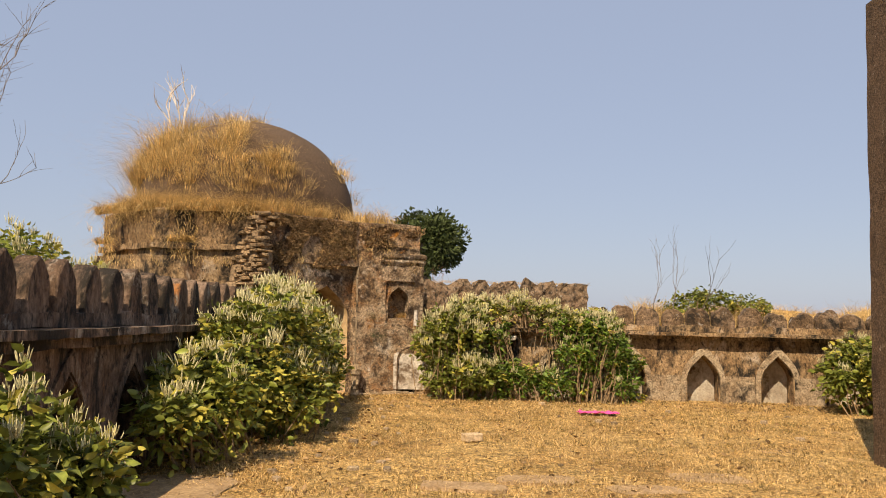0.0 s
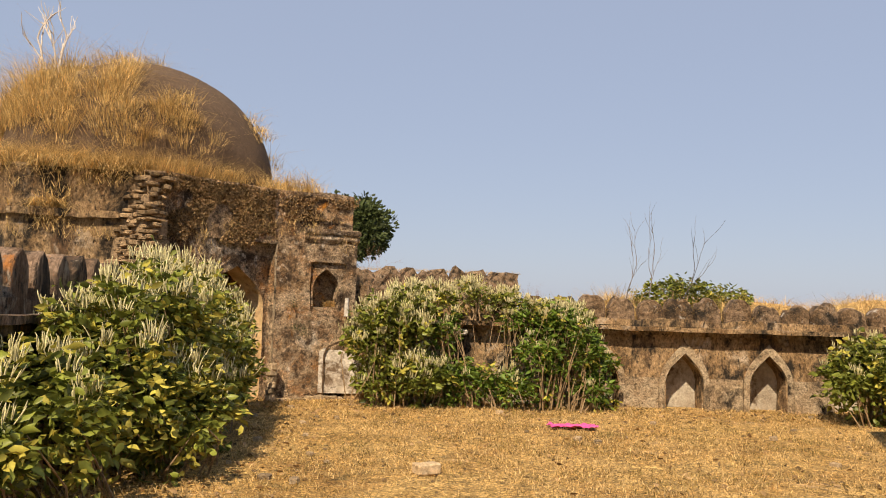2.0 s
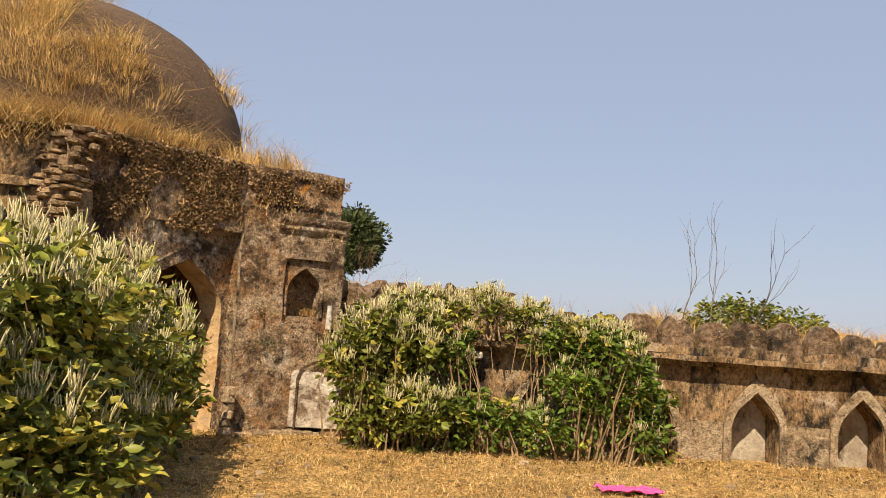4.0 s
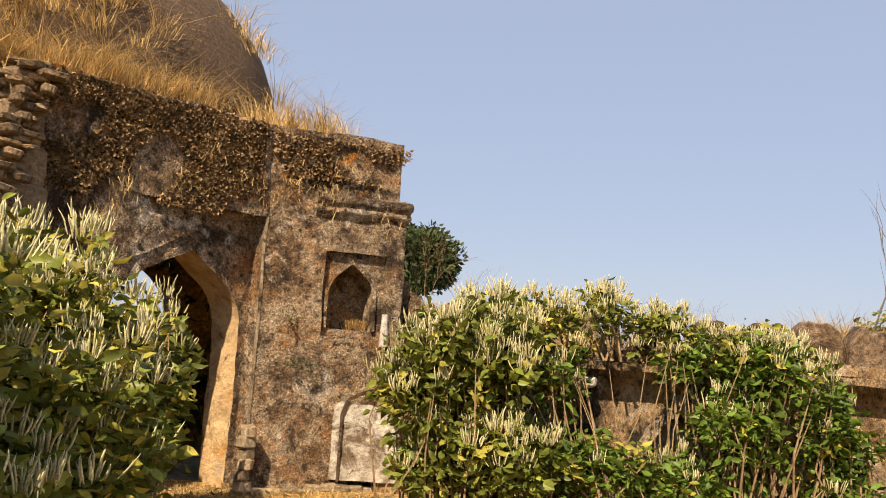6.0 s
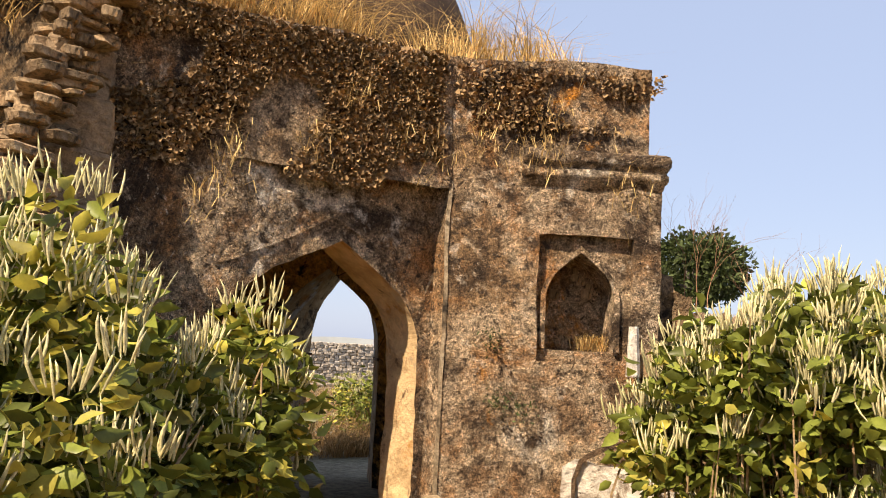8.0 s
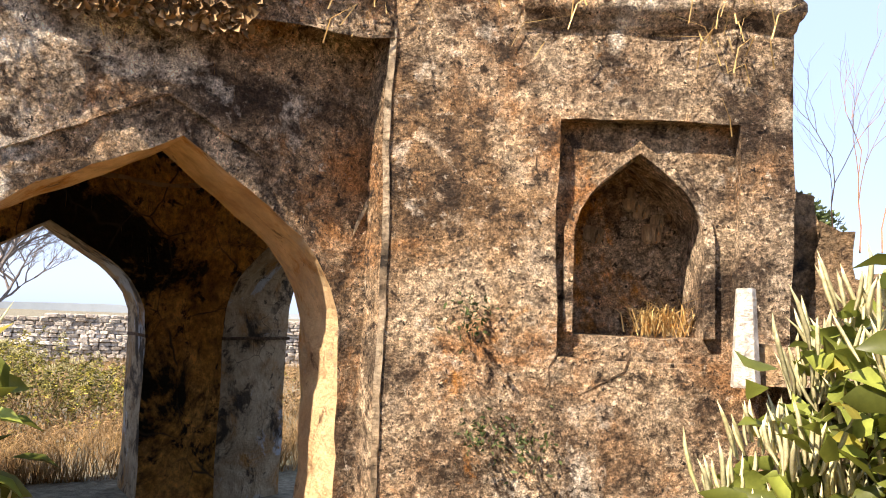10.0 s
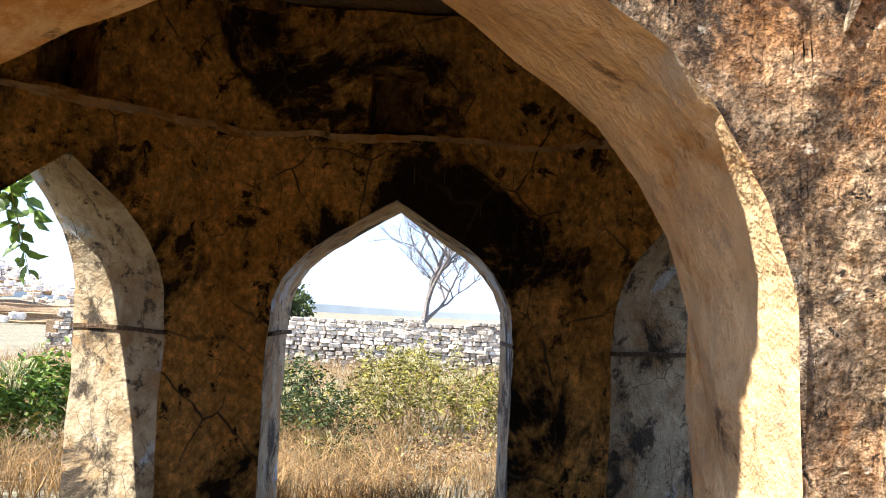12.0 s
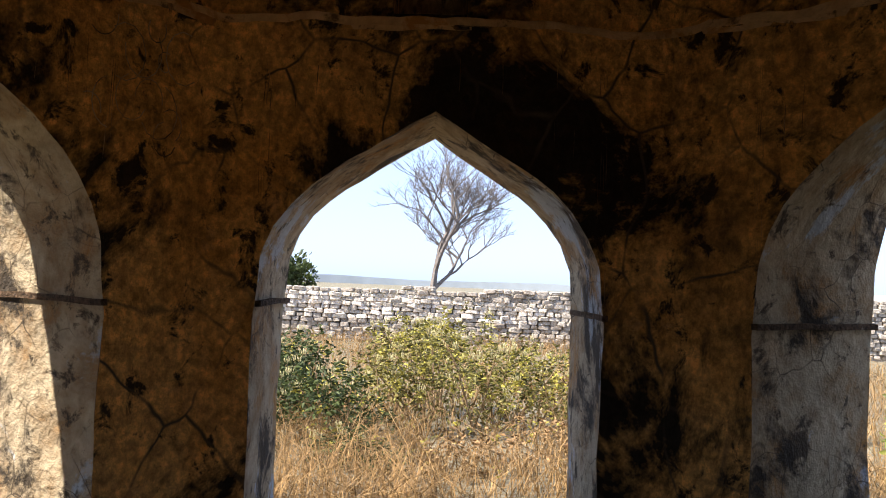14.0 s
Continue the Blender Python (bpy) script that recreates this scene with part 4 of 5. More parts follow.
# core that carries the stones, stepping down
for k in range(7):
    top = 3.36 - 0.3 * k
    if top > 0.6:
        block("core", (-0.08 - 0.06 * k, -0.2 - 0.07 * k, 0.0 if k == 6 else top - 0.32), (0.2, 0.42, top), M_mortar, end, 0.03, 2, 0.03)
for k in range(240):
    row = k // 12
    z = 3.38 - 0.085 * row
    step = 0.11 * (row / 3)
    x = 0.14 - 0.62 * step - rs.uniform(-0.06, 0.2)
    y = -0.28 - 0.72 * step + 0.062 * (k % 12) + rs.uniform(-0.05, 0.05)
    lay("stone", FLATS[k % 6], end, (x, y, z + rs.uniform(-0.025, 0.025)), rs.uniform(-40, 40), (rs.uniform(0.3, 0.95), rs.uniform(0.35, 0.9), rs.uniform(0.35, 0.95)))

# small upright post and pale blocks on the niche wall
post = thing("stone_post", "small pale tapered stone post on the ledge", "post", (-0.42, 18.0, 1.44))
bm = bmesh.new()
bmesh.ops.create_cone(bm, cap_ends=True, segments=8, radius1=0.046, radius2=0.03, depth=0.3)
for v in bm.verts:
    v.co = wobble(v.co + Vector((0, 0, 0.15)), 0.008, 8)
part("body", bm, M_white, post)
blk = thing("plaster_block", "pale limewashed block lying on the wall ledge", "block", (1.35, 17.72, 1.25))
block("body", (-0.2, -0.06, -0.05), (0.2, 0.12, 0.05), M_white, blk, 0.03, 2, 0.02)
# limewashed blind arch at the foot of the pier
w = slab("wall_limewash_patch", (-0.84, 17.995), (-0.02, 17.98), (-0.84, 18.09), (-0.02, 18.09), 0.2, 0.82, M_white, (), 0.02, 0.07, top_amp=0.22)
tagged(w, "peeling limewashed blind arch at the pier", "wall", kind="structure")
b = niche_band("trim_blind_arch", Vector((-0.76, 17.99)), Vector((1, -0.02)), Vector((0, -1)), 0.42, 0.4, 0.425, 0.14, 0.8, 1.06, 1.1, 0.02, M_pillar, True)
tagged(b, "dark broken plaster edge round the blind arch", "trim", kind="structure")
base = thing("brick_footing", "broken red bricks along the foot of the pier", "bricks", (-1.0, 17.84, 0.08), 20)
for k in range(9):
    lay("brick", STONES[k % 8], base, (-0.45 + 0.13 * k + rs.uniform(-0.02, 0.02), rs.uniform(-0.03, 0.02), rs.uniform(0.0, 0.06)), rs.uniform(-12, 12), (0.5, 0.45, 0.45)).data = STONES[k % 8]
lump = thing("broken_bricks", "crumbled brick stub beside the portal arch", "bricks", (-1.54, 17.6, 0.0), 30)
for k in range(7):
    lay("brick", STONES[(k + 3) % 8], lump, (rs.uniform(-0.02, 0.02), rs.uniform(-0.02, 0.02), 0.06 + 0.095 * k), rs.uniform(0, 90), (0.4 + 0.1 * (k % 2), 0.5, 0.7))
# raised line of the arch hood on the portal face
pf = loc(*pl)
pd = (loc(*pp) - pf).normalized()


def strip(name, label, pts, wide, proud, mat, face=None):
    """A thin line on the portal face, or on a face (start, along, outwards), along pts (s, z)."""
    fp, fd, fn = face or (pf, pd, Vector((pd.y, -pd.x)))
    bm = bmesh.new()
    rows = []
    fine = [Vector(p).lerp(Vector(q), k / 8) for p, q in zip(pts, pts[1:]) for k in range(8)] + [Vector(pts[-1])]
    for k, p in enumerate(fine):
        d2 = (fine[min(k + 1, len(fine) - 1)] - fine[max(k - 1, 0)]).normalized()
        sd = Vector((-d2.y, d2.x)) * wide * (0.6 + 0.5 * abs(noise.noise(Vector((k * 0.7, wide * 90, 2.0))))) * min(1.0, 0.15 + 0.3 * k, 0.15 + 0.3 * (len(fine) - 1 - k))
        row = []
        for q, o in ((p - sd, -0.02), (p - sd * 0.6, proud), (p + sd * 0.6, proud), (p + sd, -0.02)):
            c = fp + fd * q.x + fn * o
            row.append(bm.verts.new(wobble((c.x, c.y, q.y), 0.014 if face else 0.026)))
        rows.append(row)
    for a_, b_ in zip(rows, rows[1:]):
        for i in range(3):
            bm.faces.new((a_[i], b_[i], b_[i + 1], a_[i + 1]))
    return tagged(part(name, bm, mat), label, "trim", kind="structure")


strip("trim_arch_line", "thin raised plaster line above the portal arch", [(0.6, 1.96), (0.83, 2.055), (1.08, 2.165), (1.32, 2.305), (1.42, 2.244), (1.62, 2.12)], 0.012, 0.014, M_facade)
strip("trim_scar", "pale diagonal plaster scar beside the portal arch", [(1.965, 1.89), (2.01, 2.0), (2.05, 2.1)], 0.014, 0.006, M_panel)
CRACKS = [[(0.656, 1.369), (0.745, 1.425), (0.806, 1.464), (0.832, 1.537)], [(0.572, 1.378), (0.563, 1.464), (0.597, 1.524)], [(0.51, 2.19), (0.511, 2.134), (0.523, 2.089)], [(0.472, 1.987), (0.468, 1.908)]]
PIER = (fa, run, -inn)
for pts in CRACKS:
    strip("trim_crack", "dark crack in the pier's plaster", pts, 0.0045, 0.003, M_pillar, PIER)
# bare stones in the head of the niche
heap = thing("niche_rubble", "bare rounded stones in the head of the niche", "stones", (*(fa + run * 0.865 + inn * 0.36), 1.98), 21.3)
for k in range(7):
    lay("stone", FLATS[k % 6], heap, (rs.uniform(-0.12, 0.16), rs.uniform(-0.02, 0.01), rs.uniform(-0.03, 0.15)), rs.uniform(-20, 20), (rs.uniform(0.2, 0.34), 0.2, rs.uniform(0.6, 1.1)))
b = niche_band("trim_niche_hood", fa + inn * 0.062, run, -inn, 0.865, 0.222, 0.255, 1.58, 1.93, 2.205, 2.245, 0.03, M_facade)
tagged(b, "raised plaster band round the small niche", "trim", kind="structure")

# dark strips in place of the shaded gap at the chamber arches' springing
for k in (0, 1, 7):
    a, b = Vector(inner[k]), Vector(inner[(k + 1) % 8])
    d2 = (b - a).normalized()
    n2 = Vector((-d2.y, d2.x))
    if n2.dot(DOME_C - a) > 0:
        n2 = -n2
    half, thick_, slant = (0.742, 0.75, 0.0) if k == 0 else (0.61, 0.68, 0.23)
    for sg in (-1, 1):
        c0 = (a + b) / 2 + d2 * sg * half
        c1 = c0 + n2 * thick_ - d2 * sg * slant
        q0, q1 = c0 - d2 * sg * 0.022 - n2 * 0.012, c1 - d2 * sg * 0.022
        r0, r1 = c0 + d2 * sg * 0.004 - n2 * 0.012, c1 + d2 * sg * 0.004
        im = slab("trim_impost", loc(*q0), loc(*q1), loc(*r0), loc(*r1), 1.39, 1.415, M_pillar, (), 0.01, 0.06)
        tagged(im, "dark strip in place of the shaded gap at the arch springing", "trim", kind="structure")

# ---- growth on the masonry ----
rng = np.random.default_rng(8)
at, outv = [], []
nb_, = (Vector((pd.y, -pd.x)),)
for _ in range(13000):
    s, z = rng.uniform(-0.05, 2.0), rng.uniform(2.5, 3.42)
    if noise.noise(Vector((s * 1.7, z * 2.2, 5.0))) < -0.26 + 0.25 * (z < 2.75):
        continue
    p = loc(-1.4, 4.1).lerp(loc(0.63, 4.4), s / 2.05) + nb_ * 0.03
    at.append((p.x, p.y, z))
    outv.append((nb_.x + rng.normal(0, 0.5), nb_.y + rng.normal(0, 0.5), -0.5 + rng.normal(0, 0.5)))
for _ in range(1500):
    s, z = rng.uniform(0, L3), rng.uniform(2.98, 3.4)
    if noise.noise(Vector((s * 1.7, z * 2.2, 15.0))) < 0.05:
        continue
    p = fa + run * s - inn * 0.02
    at.append((p.x, p.y, z))
    outv.append((-inn.x + rng.normal(0, 0.5), -inn.y + rng.normal(0, 0.5), -0.5 + rng.normal(0, 0.5)))
cr = leaf_mesh("dry_creeper", np.array(at), np.array(outv), 0.038, M_leaf_dry, rng, wide=0.8)
tagged(cr, "withered small-leaved creeper on the plaster band", "creeper", kind="stuff")
tufts = []
for u, z, n_, spread in ((-0.75, 2.55, 60, 0.1), (-0.3, 2.62, 40, 0.08), (0.28, 2.9, 50, 0.1), (0.45, 2.75, 50, 0.12), (-0.1, 3.0, 50, 0.1), (-0.9, 2.3, 40, 0.08)):
    p = loc(u, 4.33 + u * 0.1)
    tufts += [(p.x + rng.normal(0, spread), p.y + rng.normal(0, spread * 0.3), z + rng.normal(0, spread)) for _ in range(n_)]
for s, z, n_, sp in ((0.5, 2.75, 90, 0.1), (0.6, 3.0, 70, 0.12), (1.1, 2.6, 50, 0.1), (0.2, 2.85, 60, 0.1), (0.97, 1.59, 90, 0.06), (1.0, 1.6, 60, 0.04)):
    p = fa + run * s + (inn * 0.2 if z < 1.7 else -inn * 0.03)
    tufts += [(p.x + rng.normal(0, sp), p.y + rng.normal(0, sp * 0.3), z + rng.normal(0, sp * (0.2 if z < 1.7 else 1))) for _ in range(n_)]
tg = blades("wall_grass", np.array(tufts), 0.15, 0.003, 1.3, M_grass, rng, droop=0.9)
tagged(tg, "dry grass tufts rooted in the plaster", "grass", kind="stuff")
for s, z in ((0.3, 1.62), (0.36, 1.25), (0.5, 1.22)):
    p = fa + run * s - inn * 0.03
    k = 110
    d3 = rng.normal(size=(k, 3)) * [1, 1, 0.6] + [-inn.x, -inn.y, -0.2]
    lf = leaf_mesh("wall_fern", np.array([p.x, p.y, z]) + rng.normal(0, 0.04, (k, 3)), d3, 0.026, M_leaf_dull, rng, wide=0.35)
    tagged(lf, "small green plant growing from a wall crack", "plant", kind="stuff")

# crest of the niche wall and the ruin: grass and straggling stems
pts = []
for _ in range(5000):
    x = rng.uniform(0.2, 13.0)
    if noise.noise(Vector((x * 1.1, 2.0, 4.0))) < -0.25:
        continue
    pts.append((x, 17.9 - x * 0.052 + rng.uniform(0.2, 0.7), 1.52))
for _ in range(2500):
    x, y = rng.uniform(-0.2, 3.2), rng.uniform(0.05, 0.6)
    pts.append((x * 4.6 - 2.5, 70.4 + y * 4, 4.5))
for _ in range(7000):
    x, y = rng.uniform(3.2, 15.5), rng.uniform(18.5, 24.0)
    f = max(0.0, 1 - abs((x - 9) / 7) ** 4) * max(0.0, 1 - abs((y - 21.9) / 3.5) ** 8)
    pts.append((x, y, -0.25 + f * (2.05 + 0.4 * noise.noise(Vector((x * 0.5, y * 0.5, 2.0))))))
cg = blades("crest_grass", np.array(pts), 0.28, 0.005, 1.4, M_grass_pale, rng)
tagged(cg, "dry grass along the wall crest and bank", "grass", kind="stuff")


def twigs(name, label, category, base, mat, seed, height, spread, count, radius, levels=3, forks=3, stem=0.34, clear=1, child=(0.55, 0.8), sway=0.24):
    """A bare plant: each stem forks again and again."""
    r = random.Random(seed)
    e = thing(name, label, category, base)
    runs = []

    def grow(p, d, ln, rad, lev):
        pts_, q = [(p, rad)], p
        for k in range(4):
            d = (d + Vector((r.uniform(-1, 1), r.uniform(-1, 1), r.uniform(-0.4, 0.7))) * (sway if lev == levels else 0.24)).normalized()
            q = q + d * ln / 4
            pts_.append((q, rad * (1 - 0.15 * (k + 1))))
            if lev > 0 and k >= (clear if lev == levels else 1):
                for _ in range(forks if k == 3 else max(1, forks - 1)):
                    dd = (d + Vector((r.uniform(-1, 1), r.uniform(-1, 1), r.uniform(-0.35, 0.6))) * spread).normalized()
                    grow(q, dd, ln * r.uniform(*(child if lev == levels else (0.55, 0.8))), rad * 0.55, lev - 1)
        runs.append(pts_)

    for k in range(count):
        lean = Vector((r.uniform(-1, 1), r.uniform(-1, 1), 0)) * (0.25 if count > 1 else sway * 0.5)
        grow(Vector((r.uniform(-1, 1) * 0.15 * (count > 1), r.uniform(-1, 1) * 0.15 * (count > 1), -0.05)), (Vector((0, 0, 1)) + lean).normalized(), height * stem, radius, levels)
    v, f = tube_mesh(runs, 4)
    ob = mesh_object("branchwork" if count > 1 else "trunk", v, f, mat, e)
    return e


for x, y, h, sd in ((4.3, 18.12, 1.6, 1), (4.62, 18.1, 1.75, 2), (5.2, 18.08, 1.55, 3)):
    twigs("bare_stalk", "tall thin bare stalk on the wall crest", "plant", (x, y, 1.55), M_bark, sd, h, 0.3, 1, 0.011, 2, 1, 0.62)
bush("bank_shrub", "low green shrub on the bank behind the wall", [(5.8, 19.5, 2.05, 0.8, 0.5, 0.36), (6.7, 19.6, 1.95, 0.6, 0.5, 0.32), (5.1, 19.4, 1.85, 0.4, 0.4, 0.26)], 1900, 0, 21, leaf=0.1, mat=M_leaf, yellow=0.15, ground_z=1.5)
twigs("dead_shrub", "bleached bare branches on the dome shoulder", "branches", tuple(loc3(-1.25, 1.3, ROOF + 1.7)), M_bleached, 6, 1.5, 0.6, 3, 0.028, 2, 1, 0.5)
twigs("bare_tree", "leafless fine-twigged tree behind the wall", "tree", (-6.3, 12.6, 0.0), M_bark, 9, 6.4, 1.0, 1, 0.075, 5, 2, 0.36)


def tree(name, label, base, height, crown, leaves, leaf, seed, mat):
    rngt = np.random.default_rng(seed)
    e = thing(name, label, "tree", base)
    top = Vector((0.1, 0.0, height * 0.55))
    runs = [[(Vector((0, 0, -0.1)), height * 0.035), (top * 0.5 + Vector((0.06, 0.05, 0)), height * 0.028), (top, height * 0.02)]]
    ctr = []
    for _ in range(26):
        dd = rngt.normal(size=3)
        dd /= np.linalg.norm(dd)
        c = np.array([0, 0, height - crown[2]]) + dd * np.array(crown) * rngt.uniform(0.45, 0.85)
        ctr.append(c)
        runs.append([(top, height * 0.014), (top.lerp(Vector(c), 0.5) + Vector(rngt.normal(0, 0.1, 3)), height * 0.008), (Vector(c), height * 0.003)])
    v, f = tube_mesh(runs, 5)
    mesh_object("trunk", v, f, M_bark, e)
    ctr = np.array(ctr)
    pk = rngt.integers(0, len(ctr), leaves)
    dd = rngt.normal(size=(leaves, 3))
    dd /= np.linalg.norm(dd, axis=1, keepdims=True)
    p = ctr[pk] + dd * np.array(crown) * 0.38 * rngt.uniform(0.3, 1.0, (leaves, 1))
    leaf_mesh("crown", p, dd + rngt.normal(0, 0.5, dd.shape), leaf, mat, rngt, e, wide=0.5)
    return e


tree("green_tree", "dark green leafy tree behind the pavilion", (-1.6, 80.0, 0), 12.2, (3.9, 3.9, 3.4), 9000, 0.42, 31, M_leaf_dull)
bush("roadside_shrub", "pale leafy shrub behind the merlon wall", [(-5.9, 12.5, 2.0, 0.9, 0.8, 0.8), (-5.2, 12.8, 1.7, 0.7, 0.7, 0.7), (-4.7, 12.4, 1.5, 0.5, 0.6, 0.6)], 4200, 160, 41, leaf=0.13, spike=0.1, yellow=0.5)

# ---- the field behind the pavilion ----


def field(u, v):
    return tuple(loc(u, v))


bush("field_shrub", "straggling yellow-green shrub in the field", [(*field(0.3, -4.6), 0.5, 0.8, 0.8, 0.85), (*field(0.9, -4.9), 0.45, 0.8, 0.8, 0.75), (*field(-0.2, -5.6), 0.5, 0.8, 0.8, 0.7)],
     9500, 130, 51, leaf=0.05, spike=0.05, yellow=0.4, mat=M_leaf_field)
bush("field_shrub", "dark green leafy shrub in the field", [(*field(-0.9, -3.9), 0.3, 0.6, 0.7, 0.5), (*field(-1.4, -4.8), 0.4, 0.7, 0.7, 0.6), (*field(-0.5, -3.0), 0.12, 0.5, 0.4, 0.3)],
     6500, 40, 54, leaf=0.055, spike=0.05, yellow=0.1, mat=M_leaf_dull)
bush("bramble", "brown dry bramble thicket in the field", [(*field(2.2, -4.8), 0.35, 1.1, 0.9, 0.65), (*field(1.4, -3.4), 0.2, 0.8, 0.6, 0.42), (*field(0.3, -3.1), 0.15, 0.7, 0.5, 0.3), (*field(3.4, -5.2), 0.4, 1.0, 0.9, 0.6)],
     9500, 0, 55, leaf=0.045, mat=M_leaf_dry, yellow=0.2)
bush("field_shrub", "leafy shrub in the field by the side arch", [(*field(-4.5, -2.6), 0.5, 1.0, 1.0, 0.85), (*field(-5.8, -1.6), 0.6, 1.2, 1.0, 0.95), (*field(-3.6, -3.4), 0.4, 0.8, 0.8, 0.6)], 9000, 120, 52, leaf=0.1, spike=0.08, yellow=0.15, mat=M_leaf_bright)
bush("field_shrub", "yellow-green shrub near the side arch", [(*field(4.2, -2.4), 0.4, 0.9, 0.9, 0.75), (*field(5.2, -3.4), 0.4, 1.0, 1.0, 0.7)], 6000, 100, 53, leaf=0.09, spike=0.07, yellow=0.5)
pts = []
while len(pts) < 46000:
    u, v = rng.uniform(-9, 9), -1.0 - rng.uniform(0, 1) ** 2.2 * 17
    if noise.noise(Vector((u * 0.7, v * 0.7, 8.0))) < -0.1 and rng.uniform() < 0.7:
        continue
    p = loc(u, v)
    pts.append((p.x, p.y, 0.08))
fg = blades("field_grass", np.array(pts), 0.48, 0.0045, 1.3, M_field_grass, rng, droop=0.6)
tagged(fg, "tall dry brown grass in the field", "grass", kind="stuff")

# drystone wall across the field
sw = thing("drystone_wall", "pale drystone wall across the field, broken in places", "wall", (*loc(0, -16.5), 0), 52.6)
block("core", (-9.2, -0.2, -0.1), (24, 0.25, 0.95), M_mortar, sw, 0.03, 0, 0.0)
DRY = [m.copy() for m in STONES]
for m in DRY:
    m.materials[0] = M_drystone
count = 0
rest_v, rest_f = [], []
for row in range(18):
    x = -9.4 + rs.uniform(0, 0.3) + row * 0.05
    while x < 24:
        wd = rs.uniform(0.12, 0.32)
        top_here = 1.32 + 0.012 * x + 0.2 * noise.noise(Vector((x * 0.25, 3.0, 1.0))) - (0.5 if -6.2 < x < -4.8 else 0)
        z = 0.08 + row * 0.1
        if z < top_here + 0.06:
            me = DRY[rs.randrange(8)]
            if -7.0 < x < 6.5 and row > 5 and count < 300:
                lay("stone", me, sw, (x + wd / 2, -0.24 + rs.uniform(-0.03, 0.03), z), rs.uniform(-4, 4), (wd / 0.3, 1.0, rs.uniform(0.6, 0.8)))
                count += 1
            else:
                m = pose(x + wd / 2, -0.24 + rs.uniform(-0.03, 0.03), z, rs.uniform(-6, 6), rs.uniform(-6, 6), rs.uniform(-4, 4)) @ Matrix.Diagonal((wd / 0.3, 1.0, rs.uniform(0.6, 0.8), 1.0))
                k0 = len(rest_v)
                rest_v += [m @ v.co for v in me.vertices]
                rest_f += [tuple(k0 + i for i in p.vertices) for p in me.polygons]
        x += wd + 0.015
rest = mesh_object("stonework", rest_v, rest_f, M_drystone, sw)
tagged(rest, kind="stuff")
twigs("bare_tree", "leafless grey tree beyond the drystone wall", "tree", (*loc(0.1, -25.0), 0.0), M_bark, 33, 6.0, 1.0, 1, 0.16, 6, 2, 0.45, 1, (0.5, 0.68), 0.12)
tree("distant_tree", "small dark tree far across the field", (*loc(-6.5, -34.0), 0), 3.0, (1.6, 1.6, 1.2), 1500, 0.3, 33, M_leaf_dull)

# ruined heap far off at the side
hp = thing("ruin_heap", "far grey heap of ruined masonry", "ruin", (*loc(-22.8, -40.0), 0), 52.6)
for k in range(260):
    a, r = rs.uniform(0, 2 * math.pi), abs(rs.gauss(0, 4.0))
    sc = rs.uniform(0.9, 2.8)
    lay("stone", DRY[k % 8], hp, (math.cos(a) * r * 1.4, math.sin(a) * r * 0.7, max(0.1, 2.9 - 0.36 * r + rs.uniform(-0.4, 0.4))), rs.uniform(0, 180), (sc, sc, sc))
block("core", (-6, -3, -0.2), (6, 3, 1.0), M_mortar, hp, 0.3, 4, 0.3)

# leafy sprig hanging before the side arch
sp = thing("hanging_sprig", "bright green leafy sprig hanging outside the side arch", "branch", tuple(loc3(-2.75, -0.65, 2.35)))
runs = []
lp, ld = [], []
for k in range(5):
    a = Vector((0, 0, 0.1))
    b = Vector((rng.normal(0.12, 0.25), rng.normal(0.1, 0.25), -0.05 - 0.15 * k))
    runs.append([(a, 0.008), (a.lerp(b, 0.5) + Vector((0, 0, 0.06)), 0.005), (b, 0.002)])
    for j in range(16):
        q = a.lerp(b, rng.uniform(0.2, 1))
        lp.append(q)
        ld.append((rng.normal(), rng.normal(), -0.6))
v, f = tube_mesh(runs, 4)
mesh_object("stemwork", v, f, M_stem, sp)
leaf_mesh("foliage", np.array(lp), np.array(ld), 0.15, M_leaf_bright, rng, sp, wide=0.5)

# ---- court floor: short dry grass, litter, stones, slabs ----
pts = []
while len(pts) < 60000:
    x, y = rng.uniform(-3.0, 10), 2.5 + rng.uniform(0, 1) ** 0.8 * 15.3
    if noise.noise(Vector((x * 0.9, y * 0.9, 6.0))) < -0.1 and rng.uniform() < 0.75:
        continue
    pts.append((x, y, 0.1 * min(1, max(0, (y - 9) / 8)) + 0.0))
tg = blades("turf", np.array(pts), 0.065, 0.0042, 1.6, M_grass_pale, rng, droop=0.8)
tagged(tg, "short dry golden grass on the court floor", "grass", kind="stuff")
at = []
for _ in range(5000):
    x, y = rng.uniform(-3, 9), rng.uniform(4, 17.7)
    near = (x < -0.6) or (y > 16.4)
    if not near and rng.uniform() < 0.75:
        continue
    at.append((x, y, 0.1 * min(1, max(0, (y - 9) / 8)) + 0.02))
lt = leaf_mesh("leaf_litter", np.array(at), rng.normal(size=(len(at), 3)) * [1, 1, 0.15], 0.07, M_leaf_dry, rng, wide=0.5)
tagged(lt, "fallen dry leaves scattered on the turf", "leaf litter", kind="stuff")
for k in range(46):
    x, y = (rs.uniform(-2.4, -0.4), rs.uniform(8, 17)) if k % 2 else (rs.uniform(-1.5, 7), rs.uniform(8.5, 17.3))
    sc = rs.uniform(0.12, 0.4)
    st = new("pebble", STONES[k % 8])
    st.matrix_world = pose(x, y, 0.1 * min(1, max(0, (y - 9) / 8)) + 0.02, 0, 0, rs.uniform(0, 180)) @ Matrix.Diagonal((sc, sc, sc, 1))
    tagged(st, "small pale stone lying on the turf", "stone", "stones on the turf")
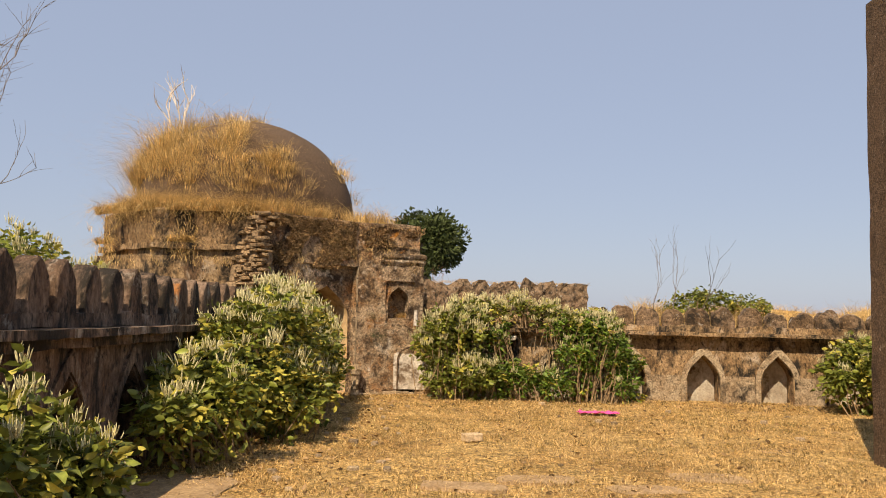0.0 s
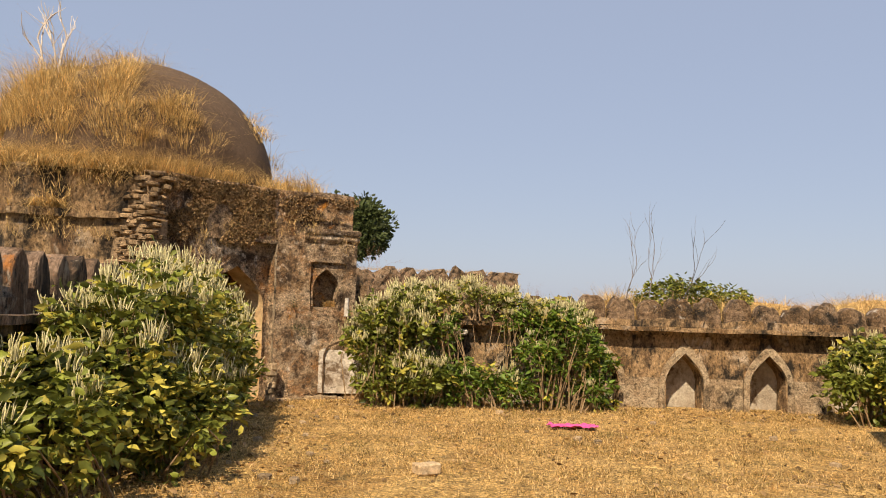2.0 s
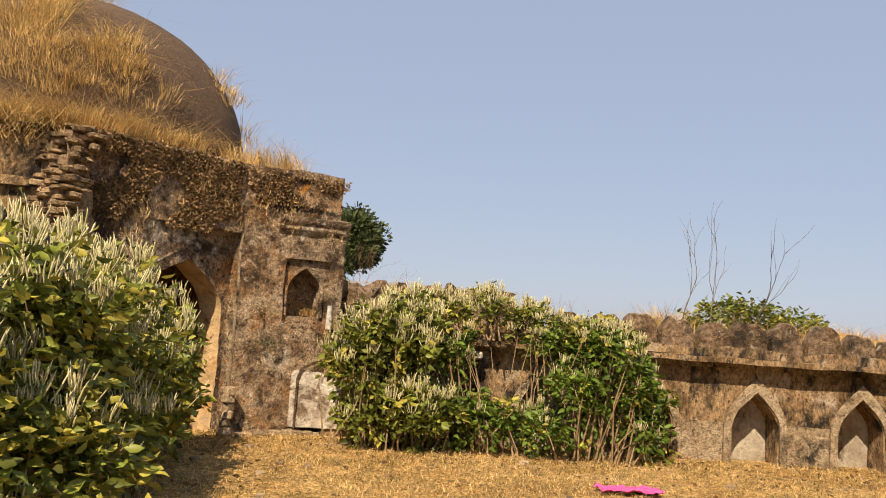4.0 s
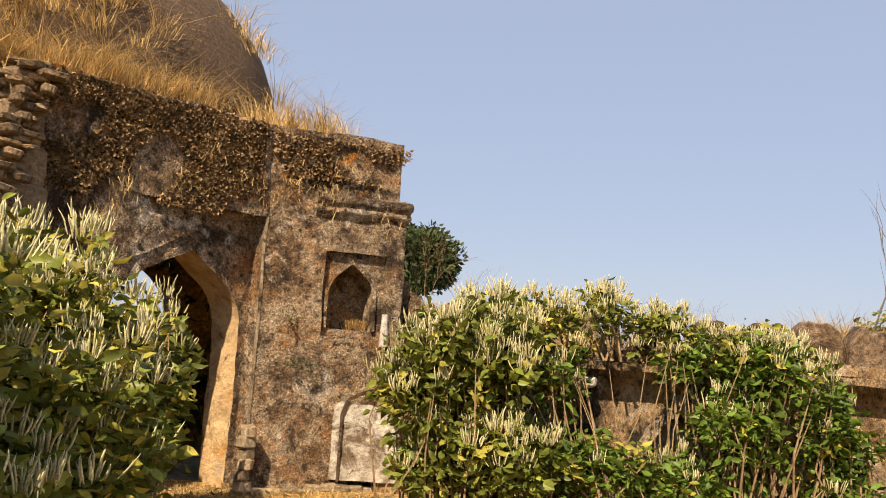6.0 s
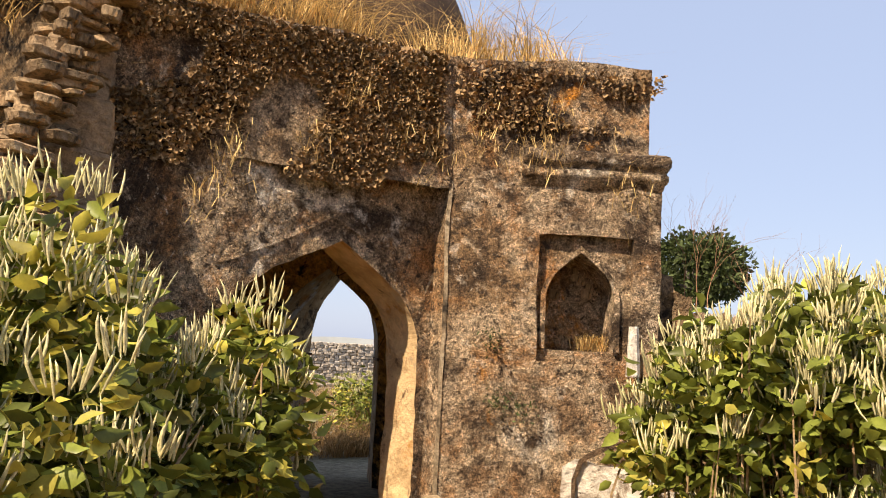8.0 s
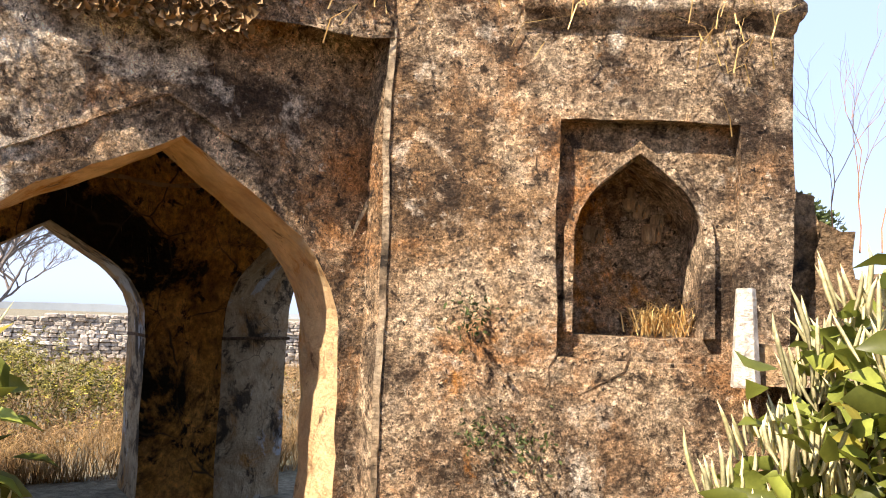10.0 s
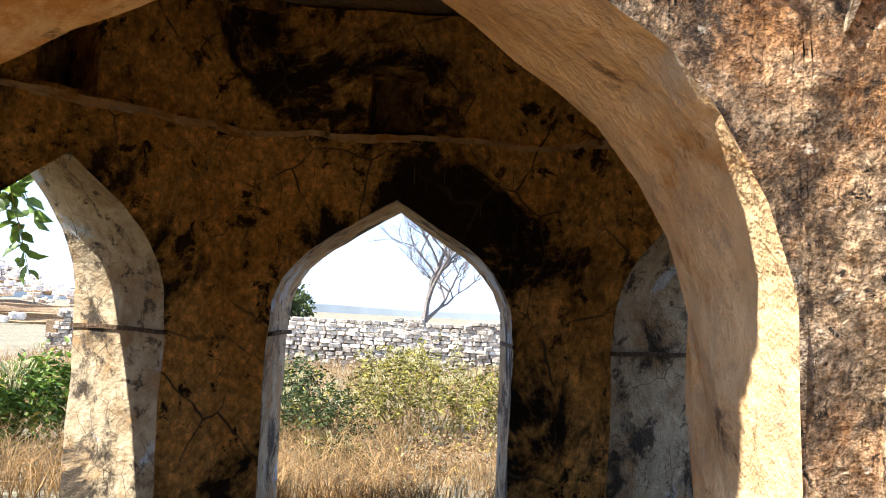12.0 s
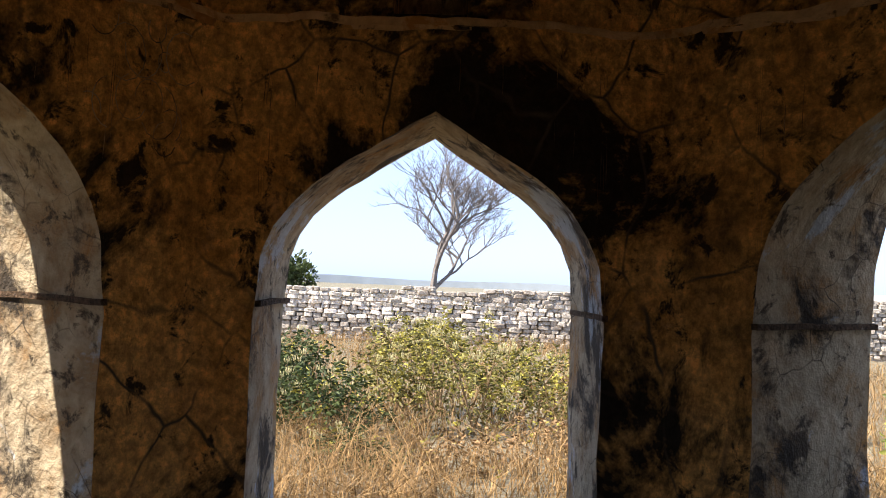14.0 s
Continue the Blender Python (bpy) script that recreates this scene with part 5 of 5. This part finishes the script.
for x, y, sx, sy in ((0.35, 9.5, 0.38, 0.2), (1.1, 9.9, 0.4, 0.2), (2.1, 9.5, 0.35, 0.2), (-2.35, 9.2, 0.5, 0.5), (-2.2, 8.4, 0.45, 0.4), (0.2, 11.2, 0.3, 0.25), (2.9, 10.2, 0.4, 0.25)):
    sl = new("paving_slab", stone_mesh(int(x * 100 + y), (2 * sx, 2 * sy, 0.05)))
    sl.data.materials[0] = M_block
    sl.matrix_world = pose(x, y, 0.003, 0, 0, rs.uniform(-20, 20))
    tagged(sl, "worn buff paving slab sunk in the turf", "paving slab", "paving slabs")

pts, ln = [], []
for _ in range(5200):
    if rng.uniform() < 0.5:
        t = rng.uniform(0, 1)
        p = loc(-2.75, 2.7).lerp(loc(-1.5, 3.95), t) + OUT * 0.06 - AX * 0.06
    else:
        t = rng.uniform(0, 1)
        p = loc(-2.75, 0.6).lerp(loc(-2.75, 2.7), t) - AX * 0.04
    z = rng.choice([3.4, 2.84, rng.uniform(2.4, 3.4)], p=[0.4, 0.25, 0.35])
    if noise.noise(Vector((t * 4, z * 1.6, 2.0))) < -0.05:
        continue
    pts.append((p.x, p.y, z))
    ln.append(0.32 if z > 3.3 else 0.22)
hg = blades("flank_grass", np.array(pts), np.array(ln), 0.0042, 1.8, M_grass, rng, droop=1.6)
tagged(hg, "golden grass spilling down the chamber wall", "grass", kind="stuff")
pts = []
for cx_, cy_, z_, n_, sp_ in ((4.5, 19.4, 1.6, 500, 0.2), (4.2, 19.3, 1.5, 250, 0.25), (6.4, 19.4, 1.6, 200, 0.3), (9.0, 19.4, 1.6, 300, 0.4)):
    pts += [(cx_ + rng.normal(0, sp_), cy_ + rng.normal(0, sp_), z_) for _ in range(n_)]
gt = blades("crest_tuft", np.array(pts), 0.55, 0.005, 0.7, M_grass, rng)
tagged(gt, "taller golden grass clumps on the wall crest", "grass", kind="stuff")
pts = []
while len(pts) < 40000:
    x, y = rng.uniform(-3.0, 9), 3.0 + rng.uniform(0, 1) ** 0.7 * 14.8
    if noise.noise(Vector((x * 1.6, y * 1.6, 16.0))) < 0.0 and rng.uniform() < 0.8:
        continue
    pts.append((x, y, 0.1 * min(1, max(0, (y - 9) / 8))))
tg = blades("dull_turf", np.array(pts), 0.05, 0.0045, 1.8, M_turf_dark, rng, droop=0.8)
tagged(tg, "dull brown and greenish turf in patches", "grass", kind="stuff")

# dry weeds by the pier and on the crest
for x, y, z, h, sd in ((-0.05, 18.55, 1.95, 0.75, 41), (0.35, 18.6, 1.75, 0.6, 42), (0.9, 18.3, 1.55, 0.6, 43), (1.8, 18.2, 1.55, 0.65, 44), (2.8, 18.2, 1.55, 0.6, 45), (4.2, 18.2, 1.55, 0.5, 46), (7.8, 18.1, 1.5, 0.55, 47)):
    twigs("dry_weed", "thin reddish dry weed on the broken wall", "weed", (x, y, z), M_weed, sd, h, 0.7, 3, 0.004, 3, 1, 0.5)

# exposed stones where the portal arch springs
chip = thing("broken_springing", "broken plaster and bare stones at the arch springing", "stones", (*(pf + pd * 1.96), 1.36), 52.6)
for k in range(20):
    lay("stone", STONES[k % 8], chip, (rs.uniform(0.0, 0.09), rs.uniform(-0.01, 0.02) + 0.035, rs.uniform(-0.06, 0.2)), rs.uniform(-15, 15), (rs.uniform(0.1, 0.22), 0.2, rs.uniform(0.12, 0.28)))
# far hills added round the field, distance haze mixed into their colour
hv, hf = [], []
for k in range(121):
    a = radians(60 + 130 * k / 120)
    r = 330.0
    h = 2.5 + 2.5 * noise.noise(Vector((k * 0.09, 2.0, 0.0))) + 0.8 * noise.noise(Vector((k * 0.4, 5.0, 0.0)))
    for z in (-1.0, max(1.5, h)):
        hv.append((math.cos(a) * r, math.sin(a) * r + 15, z))
    if k:
        i = 2 * k
        hf.append((i - 2, i, i + 1, i - 1))
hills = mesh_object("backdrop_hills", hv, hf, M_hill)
tagged(hills, "low added hills along the horizon with haze in their colour", "hills", kind="structure")

# scratched marks on the plaster beside the side arch
sv, sf = [], []
pa, pb = Vector(inner[0]), Vector(inner[7])
for k in range(13):
    cs, cz, rad = rs.uniform(0.06, 0.5), rs.uniform(2.05, 2.52), rs.uniform(0.025, 0.09)
    a0, a1 = rs.uniform(0, 6.28), rs.uniform(1.5, 4.5)
    for j in range(9):
        a = a0 + a1 * j / 8
        for o in (-0.0022, 0.0022):
            q = pa + (pb - pa).normalized() * (cs + math.cos(a) * (rad + o)) + (DOME_C - pa).normalized() * 0.022
            sv.append(loc3(q.x, q.y, cz + math.sin(a) * (rad * 1.4 + o)))
        if j:
            i = len(sv) - 4
            sf.append((i, i + 1, i + 3, i + 2))
sc = mesh_object("scratch_marks", sv, sf, M_jamb)
tagged(sc, "pale scratched scribbles on the ochre plaster", "scratches", kind="stuff")
